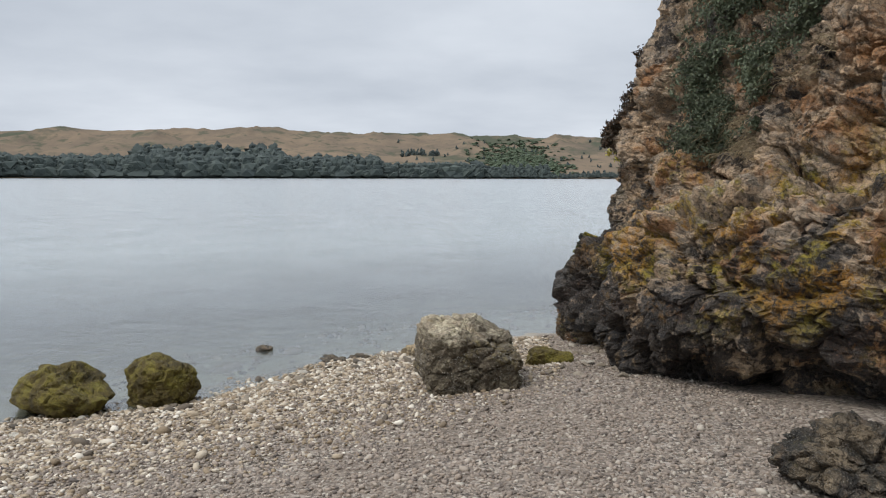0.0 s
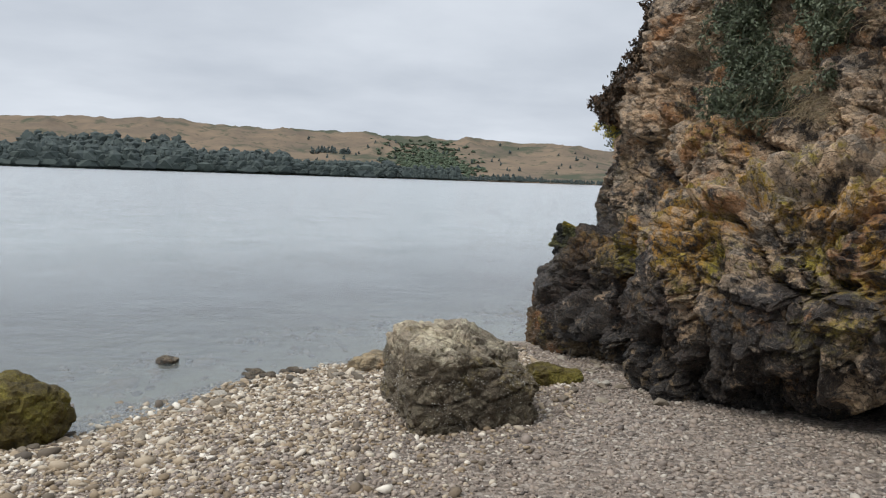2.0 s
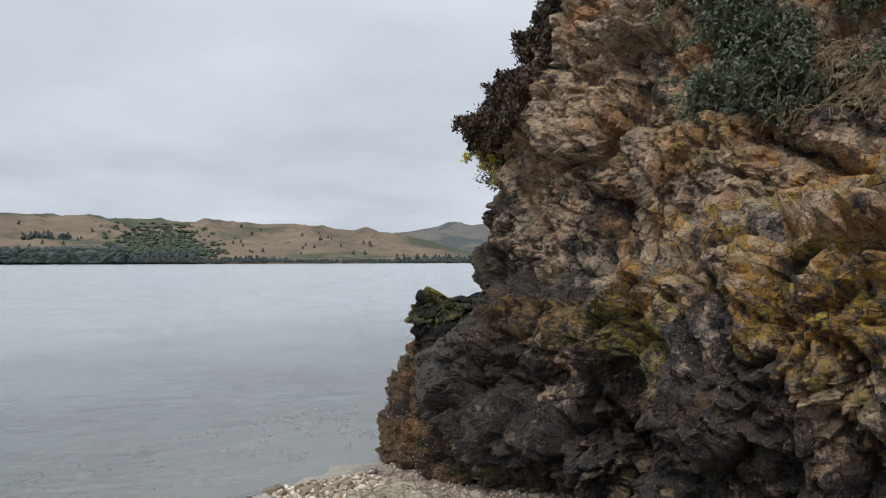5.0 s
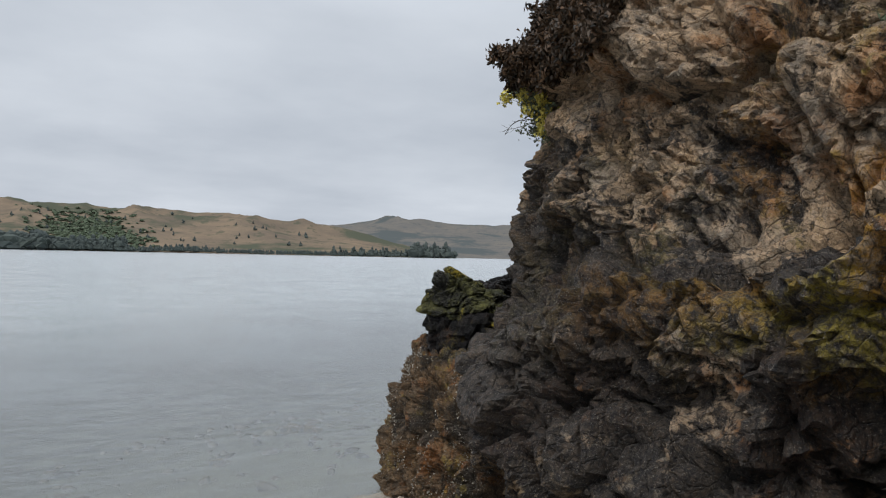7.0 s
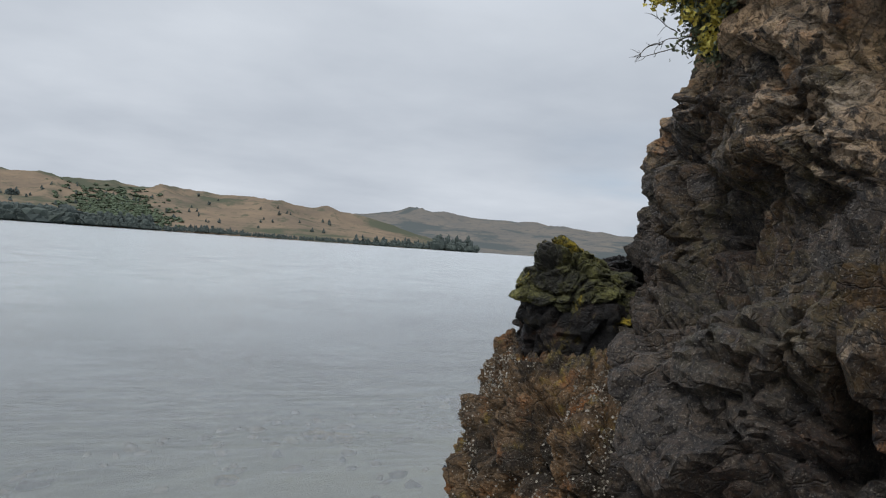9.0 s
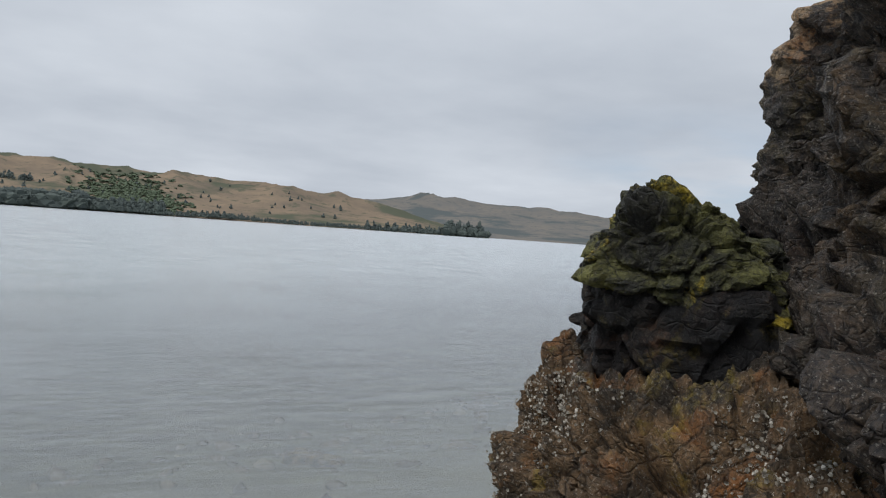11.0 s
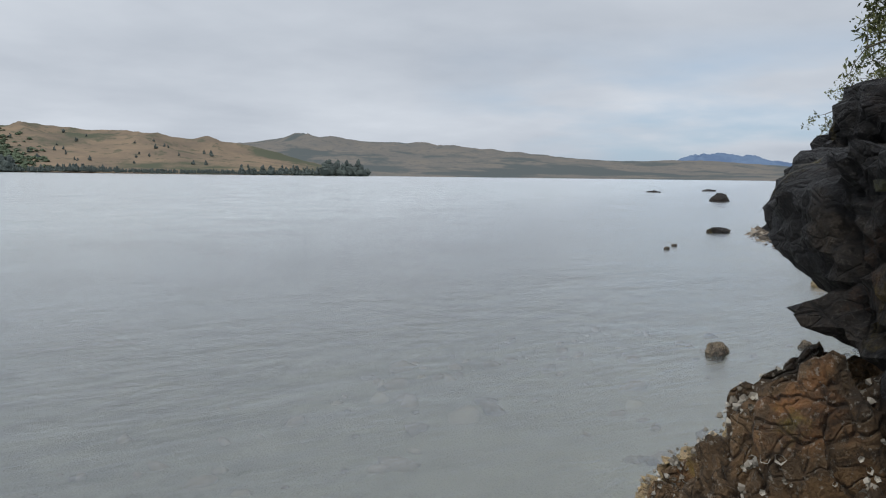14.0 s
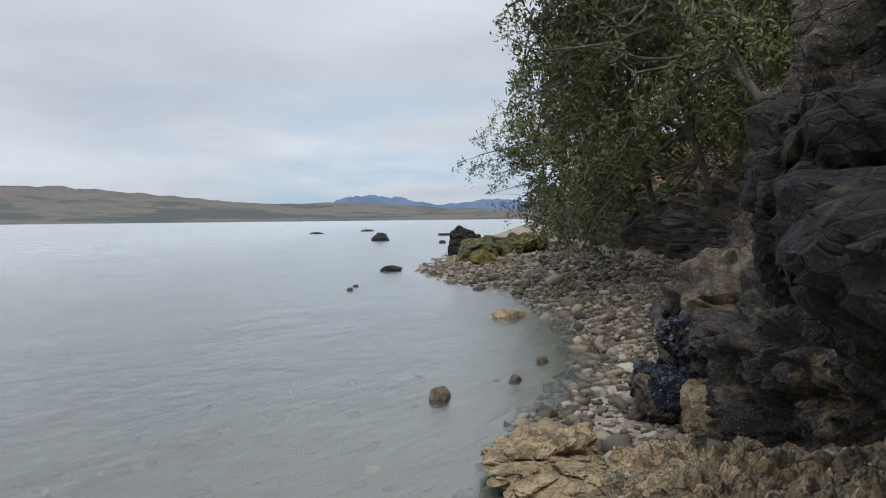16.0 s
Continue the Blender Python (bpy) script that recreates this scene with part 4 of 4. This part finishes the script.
def broadleaf(name, root, height, spread, lean, seed, leaf_count, label, leaf=0.085, bare=0):
    """A leaning shoreline tree: trunk, forked limbs, twigs, and leaves in sprays along the twigs."""
    r = np.random.default_rng(seed)
    tree = thing(name, label, "tree", "shoreline trees")
    trunk = wander(root, (lean[0], lean[1], 1.2), height * 0.75, 0.10, r, 10)
    part("trunk", tubes_mesh("trunk", [tube(trunk, 0.065, 0.03, 8)], M["bark"]), tree)
    limbs, twigs, spots = [], [], []
    for i in range(22):
        b = trunk[r.integers(2, 10)]
        way = np.array([lean[0], lean[1], 0.35]) * 0.8 + r.normal(0, 0.75, 3)
        limb = wander(b, way, spread * r.uniform(0.6, 1.15), 0.16, r, 10, 0.02)
        limbs.append(tube(limb, 0.045, 0.012, 5))
        for j in range(13):
            s = limb[r.integers(2, 10)]
            tw = wander(s, r.normal(0, 1, 3) + (0, 0, -0.1), spread * r.uniform(0.2, 0.5), 0.22, r, 7, 0.05)
            twigs.append(tube(tw, 0.010, 0.003, 3))
            spots += tw[2:]
    for i in range(bare):
        b = trunk[r.integers(1, 6)]
        bl = wander(b, np.array([lean[0] * 1.5, lean[1] * 1.5, 0.1]) + r.normal(0, 0.45, 3), spread * r.uniform(0.7, 1.2), 0.2, r, 12, 0.03)
        limbs.append(tube(bl, 0.03, 0.006, 5))
        for j in range(9):
            twigs.append(tube(wander(bl[r.integers(3, 12)], r.normal(0, 1, 3), spread * 0.3, 0.25, r, 7), 0.008, 0.002, 3))
    for v, f in limbs:
        part("branch", mesh_from("branch", v, f, M["bark"]), tree)
    tagged(part("twig_spray", tubes_mesh("twig_spray", twigs, M["bark"]), tree, "fine grey twigs"), kind="stuff")
    spots = np.array(spots)
    c = spots[r.integers(0, len(spots), leaf_count)] + r.normal(0, 0.09, (leaf_count, 3))
    tagged(part("crown", leaves_mesh("crown", c, leaf, leaf * 0.36, M["leaf"], 0.4, seed), tree, "narrow olive-green leaves"), kind="stuff")
    return tree


broadleaf("shoreline_tree", (23.3, 16.7, 1.0), 6.0, 3.0, (-0.2, 0.45), 3, 17000, "leafy olive-green tree leaning out over the beach", 0.15, 3)
broadleaf("shoreline_tree", (18.3, 14.6, 1.4), 6.5, 2.9, (-0.2, 0.45), 4, 17000, "dense grey-green tree on the bank above the beach", 0.13, 2)
broadleaf("shoreline_tree", (15.0, 12.9, 1.8), 6.5, 2.7, (-0.15, 0.40), 5, 17000, "dense dark tree on the bank with dead lower branches", 0.115, 7)
broadleaf("shoreline_tree", (12.2, 11.6, 2.6), 5.5, 2.2, (-0.1, 0.4), 6, 15000, "overhanging shrubby tree with bare grey branches", 0.09, 10)
broadleaf("shoreline_tree", (29.5, 20.3, 1.2), 5.5, 3.0, (-0.2, 0.4), 7, 12000, "leafy tree further along the bank", 0.14, 2)
broadleaf("shoreline_tree", (20.0, 13.2, 2.8), 6.5, 3.4, (-0.1, 0.2), 8, 15000, "tall dark tree behind the bank", 0.12)
broadleaf("shoreline_tree", (15.8, 10.8, 3.8), 6.0, 3.2, (-0.1, 0.2), 9, 15000, "tall dark tree behind the bank", 0.11)


# ---- far shore ----
def ridge(az, table):
    a = np.array(table)
    return sum(np.interp(az + k, a[:, 0], a[:, 1]) for k in (-2, -1, 0, 1, 2)) / 5


def hill_height(A, R, near, depth, table, seed, base, front):
    dist = near + depth * R
    x, y = 2 + np.sin(np.radians(A)) * dist, np.cos(np.radians(A)) * dist
    top = ridge(A, table) * (near + depth) * 0.86
    p = np.stack([x, y, 0 * x], 1)
    shape = np.sin(np.clip(R, 0, 1) * np.pi / 2) ** (1 / front * 0.6)
    shape = np.where(R > 1, 1 - 0.5 * (R - 1), shape)
    folds = fbm(p / depth * 4.0, 4, seed, 0.5, True)
    z = base + top * shape + folds * top * 0.17 * np.sin(np.clip(R, 0, 1) ** 1.3 * np.pi) + top * 0.012 * fbm(p / 60, 2, seed + 5)
    p[:, 2] = np.where(R <= 0, -1.0, z)
    return p


def hill_mesh(name, az0, az1, table, near, depth, material, seed, base=1.5, front=0.42):
    """A range of hills seen across the bay: heights by bearing (degrees from north, clockwise) as the tangent of elevation."""
    az = np.linspace(az0, az1, int((az1 - az0) * 8))
    r = np.concatenate([np.linspace(0, 1, 34), [1.25, 1.6]])
    A, R = np.meshgrid(az, r, indexing="ij")
    return mesh_from(name, hill_height(A.ravel(), R.ravel(), near, depth, table, seed, base, front), sheet_faces(len(az), len(r)), material)


RIDGE = [(-75, .05), (-36, .056), (-27, .055), (-20, .060), (-13, .0625), (-4.3, .056), (2, .053), (7, .050), (10.7, .050), (14, .047), (17, .042), (20, .030), (23, .012), (27, .003)]
hills = new("tan_hills", hill_mesh("tan_hills", -75, 27, RIDGE, 960, 700, M["hill_tan"], 3))
tagged(hills, "dry tan grass hills with dark scrub across the bay", "hills", kind="structure")
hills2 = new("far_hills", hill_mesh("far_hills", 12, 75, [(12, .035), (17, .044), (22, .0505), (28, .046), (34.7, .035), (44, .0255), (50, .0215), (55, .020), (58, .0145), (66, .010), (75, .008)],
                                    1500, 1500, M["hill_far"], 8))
tagged(hills2, "grey-green hills further down the bay, greyed for haze", "hills", kind="structure")
# the furthest range, with its haze carried by the blue material
hills3 = new("hazed_hills", hill_mesh("hazed_hills", 46, 80, [(46, .004), (49.5, .018), (51.5, .036), (53, .040), (55, .033), (58, .0155), (60, .023), (62.4, .029), (64, .027), (66, .018), (72, .012), (80, .01)],
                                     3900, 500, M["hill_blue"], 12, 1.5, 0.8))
tagged(hills3, "hills on the horizon, blue with haze put into their colour", "hills", kind="structure")


def woods(name, places, label, material, wide=1.0):
    """Far trees in one mesh, each a few ragged clumps narrowing to the top. places: bearing, share of the slope, height."""
    r = np.random.default_rng(len(places))
    v, f = BALLS[1]
    A, R, H = places.T
    p = hill_height(A, np.maximum(R, 0.004), 960, 700, RIDGE, 3, 1.5, 0.42)
    vs, n = [], len(places)
    for k, (up, girth, tall) in enumerate(((0.22, 0.36, 0.30), (0.5, 0.28, 0.28), (0.80, 0.15, 0.24))):
        q = v[None] * (1 + r.normal(0, 0.22, (n, len(v), 1)))
        q = q * np.stack([girth * H * wide, girth * H * wide, tall * H], 1)[:, None] * r.uniform(0.75, 1.25, (n, 1, 1))
        q += (p + np.stack([r.normal(0, 0.06, n) * H, r.normal(0, 0.06, n) * H, up * H], 1))[:, None]
        vs.append(q)
    q = np.concatenate(vs)
    faces = (f[None] + np.arange(len(q))[:, None, None] * len(v)).reshape(-1, 3)
    return tagged(new(name, mesh_from(name, q.reshape(-1, 3), faces, material, False)), label, "trees", kind="stuff")


r2 = np.random.default_rng(77)


def stand(n, a0, a1, r0, r1, h0, h1):
    return np.stack([r2.uniform(a0, a1, n), r0 + (r1 - r0) * r2.random(n) ** 1.4, r2.uniform(h0, h1, n)], 1)


places = np.concatenate([
    stand(900, -75, -36, 0.0, 0.22, 14, 26), stand(260, -37, -30, 0.02, 0.10, 14, 24), stand(420, -32, -25, 0.01, 0.12, 12, 22), stand(700, -27.5, -17, 0.01, 0.21, 14, 26),
    stand(420, -18, -10, 0.01, 0.13, 12, 22), stand(170, -11, -5.2, 0.01, 0.06, 10, 18), stand(60, -5.3, -2.0, 0.01, 0.03, 14, 20), stand(25, -1.5, 0, 0.01, 0.02, 5, 14)])
woods("conifer_wood", places, "dark conifer wood along the far shore", M["conifer"], 1.5)
places = np.concatenate([stand(60, -0.6, 3.0, 0.01, 0.04, 9, 16), stand(45, 4.6, 9.5, 0.015, 0.03, 4, 8), stand(700, -3, 22, 0.0, 0.012, 3, 5.5),
                         stand(60, -9, 16, 0.15, 0.5, 4, 7), stand(26, -8.3, -5.5, 0.30, 0.33, 7, 10), stand(60, 17.5, 27, 0.0, 0.02, 6, 11), stand(26, 23.5, 26.5, 0.005, 0.03, 12, 20)])
woods("shore_trees", places, "scattered dark trees along the far shore", M["conifer"])
places = np.stack([np.clip(r2.normal(1.2, 1.7, 1100), -2.6, 5.2), np.clip(np.abs(r2.normal(0.08, 0.22, 1100)), 0.02, 0.7), r2.uniform(2.2, 3.8, 1100)], 1)
places[:, 0] -= places[:, 1] * 2.0
woods("green_thicket", places, "green thicket in a hollow of the far hills", M["thicket"], wide=4.2)


# ---- growth on the rocks ----
def face_spots(n, u0, u1, z0, z1, seed, cover=0.0):
    """Random places on the cliff's face, in patches, and the way out from it."""
    r = np.random.default_rng(seed)
    ui, zi = np.where((US > u0) & (US < u1))[0], np.where((ZS > z0) & (ZS < z1))[0]
    k = r.choice(ui, n * 3) * len(ZS) + r.choice(zi, n * 3)
    p = CLIFF_P[k]
    p = p[fbm(p * 2.1, 2, seed) > cover][:n]
    return p


def cliff_plant(name, label, u0, u1, z0, z1, seed, count, leaf, material, out=0.10, cover=0.0, stems=40, droop=0.8):
    r = np.random.default_rng(seed + 1)
    plant = thing(name, label, "plant", "plants on the cliff")
    base = face_spots(max(stems, 40), u0, u1, z0, z1, seed, cover)
    base = base[:, :] - np.array([0.02, 0, 0])
    runs = [wander(b, (-1.0, r.normal(0, 0.5), r.normal(0.1, 0.5)), out * r.uniform(1, 2.6), 0.3, r, 7, 0.10) for b in base]
    tagged(part("stem_tangle", tubes_mesh("stem_tangle", [tube(q, 0.006, 0.002, 3) for q in runs], M["bark"]), plant), kind="stuff")
    spots = np.array([q for run in runs for q in run])
    more = face_spots(count, u0, u1, z0, z1, seed, cover)
    c = np.concatenate([spots[r.integers(0, len(spots), count)] + r.normal(0, 0.022, (count, 3)), more - np.array([0.03, 0, 0]) + r.normal(0, 0.03, (len(more), 3))])
    tagged(part("foliage", leaves_mesh("foliage", c, leaf, leaf * 0.5, material, droop, seed), plant), kind="stuff")
    return plant, spots


def flower_heads(plant, spots, n, seed):
    r = np.random.default_rng(seed)
    for c in spots[r.integers(0, len(spots), n)]:
        k = 34
        q = c + r.normal(0, 0.024, (k, 3)) - np.array([0.035, 0.03, 0])
        part("flower_head", leaves_mesh("flower_head", q, 0.034, 0.026, M["flower"], 0.0, int(r.integers(1e6))), plant, "pale yellow flower head")


p1, spots = cliff_plant("creeper", "dark reddish creeper hanging over the cliff edge", 9.0, 11.9, 3.1, 5.4, 301, 36000, 0.05, M["ivy"], 0.07, -0.6, 420)
p2, spots = cliff_plant("flowering_succulent", "trailing plant with pale yellow flower heads on the cliff", 10.3, 11.7, 2.7, 3.6, 305, 3000, 0.035, M["shrub"], 0.08, 0.05, 160)
flower_heads(p2, spots, 75, 306)
cliff_plant("green_bush", "small dense green bush on the edge of the cliff", 11.3, 12.0, 3.15, 3.75, 311, 5200, 0.04, M["shrub"], 0.15, -1.0, 160, 0.2)
cliff_plant("grey_shrub", "grey-green shrub hanging from the cliff ledge", 6.45, 7.75, 2.95, 4.0, 315, 11000, 0.045, M["shrub"], 0.16, -0.12, 220)
cliff_plant("ledge_shrub", "grey-green shrub high on the cliff face", 6.0, 8.0, 3.9, 5.4, 318, 8000, 0.05, M["shrub"], 0.22, -0.05, 200)
cliff_plant("cliff_tuft", "dark tuft of growth on the cliff edge", 11.9, 12.4, 2.5, 2.75, 321, 900, 0.035, M["ivy"], 0.10, -1.0, 60)


def bare_twigs(label, root, seed, n):
    """Dead twigs that reach out from the brow of the cliff."""
    r = np.random.default_rng(seed)
    plant = thing("dead_twigs", label, "plant", "plants on the cliff")
    for _ in range(n):
        run = wander(np.array(root) + r.normal(0, 0.04, 3), (-0.9, r.normal(0.1, 0.25), r.normal(-0.05, 0.2)), r.uniform(0.2, 0.34), 0.16, r, 9, 0.02)
        sprigs = [tube(wander(run[r.integers(3, 8)], (-0.6, r.normal(0, 0.6), r.normal(0, 0.6)), r.uniform(0.06, 0.14), 0.2, r, 6), 0.0025, 0.001, 3) for _ in range(5)]
        part("twig", tubes_mesh("twig", [tube(run, 0.005, 0.0018, 4)] + sprigs, M["bark"]), plant)


bare_twigs("thin dead twigs jutting from the brow of the cliff", (4.15, 9.85, 3.05), 341, 4)


def dry_grass(label, u0, u1, z0, z1, seed, n):
    r = np.random.default_rng(seed)
    grass = thing("dry_grass", label, "grass", "dry grass on the cliff")
    blades = []
    for b in face_spots(n, u0, u1, z0, z1, seed, 0.0):
        blades.append(tube(wander(b + np.array([0.03, 0, 0]), (-0.8, r.normal(0, 0.5), 0.5), r.uniform(0.14, 0.36), 0.12, r, 7, 0.28), 0.0035, 0.0012, 3))
    tagged(part("blade_tuft", tubes_mesh("blade_tuft", blades, M["straw"]), grass), kind="stuff")


dry_grass("dry straw-coloured grass hanging from the cliff", 6.3, 7.3, 2.85, 3.4, 331, 420)
dry_grass("dry straw-coloured grass high on the cliff", 4.6, 8.5, 3.6, 5.4, 333, 500)


def crust(name, label, category, obs, zlo, zhi, n, lo, hi, material, seed, face=None):
    """Shells that sit on the skin of rocks: small ragged cones in one mesh."""
    r = np.random.default_rng(seed)
    pts, nrm = [], []
    for ob in obs:
        m = ob.matrix_basis
        for pol in ob.data.polygons:
            c = m @ pol.center
            if zlo < c.z < zhi:
                pts.append(c[:]), nrm.append((m.to_3x3() @ pol.normal)[:])
    pts, nrm = np.array(pts), np.array(nrm)
    keep = fbm(pts * 4, 3, seed) > -0.05
    if face is not None:
        keep &= nrm @ np.array(face) > 0.1
    pts, nrm = pts[keep], nrm[keep]
    k = r.integers(0, len(pts), n)
    c, d = pts[k] + r.normal(0, 0.008, (n, 3)), nrm[k]
    s = np.cross(d, r.normal(size=(n, 3)))
    s /= np.linalg.norm(s, axis=1)[:, None]
    t = np.cross(d, s)
    size = r.uniform(lo, hi, n)[:, None]
    ring = [c + size * (math.cos(a) * s + math.sin(a) * t) * r.uniform(0.8, 1.2, (n, 1)) for a in np.linspace(0, 2 * math.pi, 6)[:-1]]
    crown = [c + d * size * 1.1 + size * 0.45 * (math.cos(a) * s + math.sin(a) * t) for a in np.linspace(0, 2 * math.pi, 6)[:-1]]
    v = np.stack(ring + crown + [c + d * size * 0.75], 1)
    f = []
    for i in range(5):
        j = (i + 1) % 5
        f += [(i, j, 5 + j), (i, 5 + j, 5 + i), (5 + i, 5 + j, 10)]
    f = (np.array(f)[None] + np.arange(n)[:, None, None] * 11).reshape(-1, 3)
    return tagged(new(name, mesh_from(name, v.reshape(-1, 3), f, material, False)), label, category, kind="stuff")


named = {o.name: o for o in scene.objects}
crust("barnacles", "white barnacles crusting the rock ledge", "barnacles", [named["apron"], named["shelf"]], 0.1, 1.15, 24000, 0.0025, 0.0075, M["barnacle"], 401)
crust("boulder_barnacles", "small barnacles on the sides of the boulder", "barnacles", [named["boulder"]], 0.35, 0.9, 2600, 0.003, 0.006, M["barnacle"], 402)
crust("mussels", "clustered blue-black mussels on the rock", "mussels", [named["mussel_rock"], named["mussel_rock.001"]], 0.15, 0.75, 1500, 0.016, 0.034, M["mussel"], 403, (-0.5, 0.8, 0.2))
crust("point_mussels", "blue-black mussels at the foot of the point", "mussels", [named["apron"]], -0.1, 0.45, 1400, 0.010, 0.022, M["mussel"], 404, (-1, 0, 0))
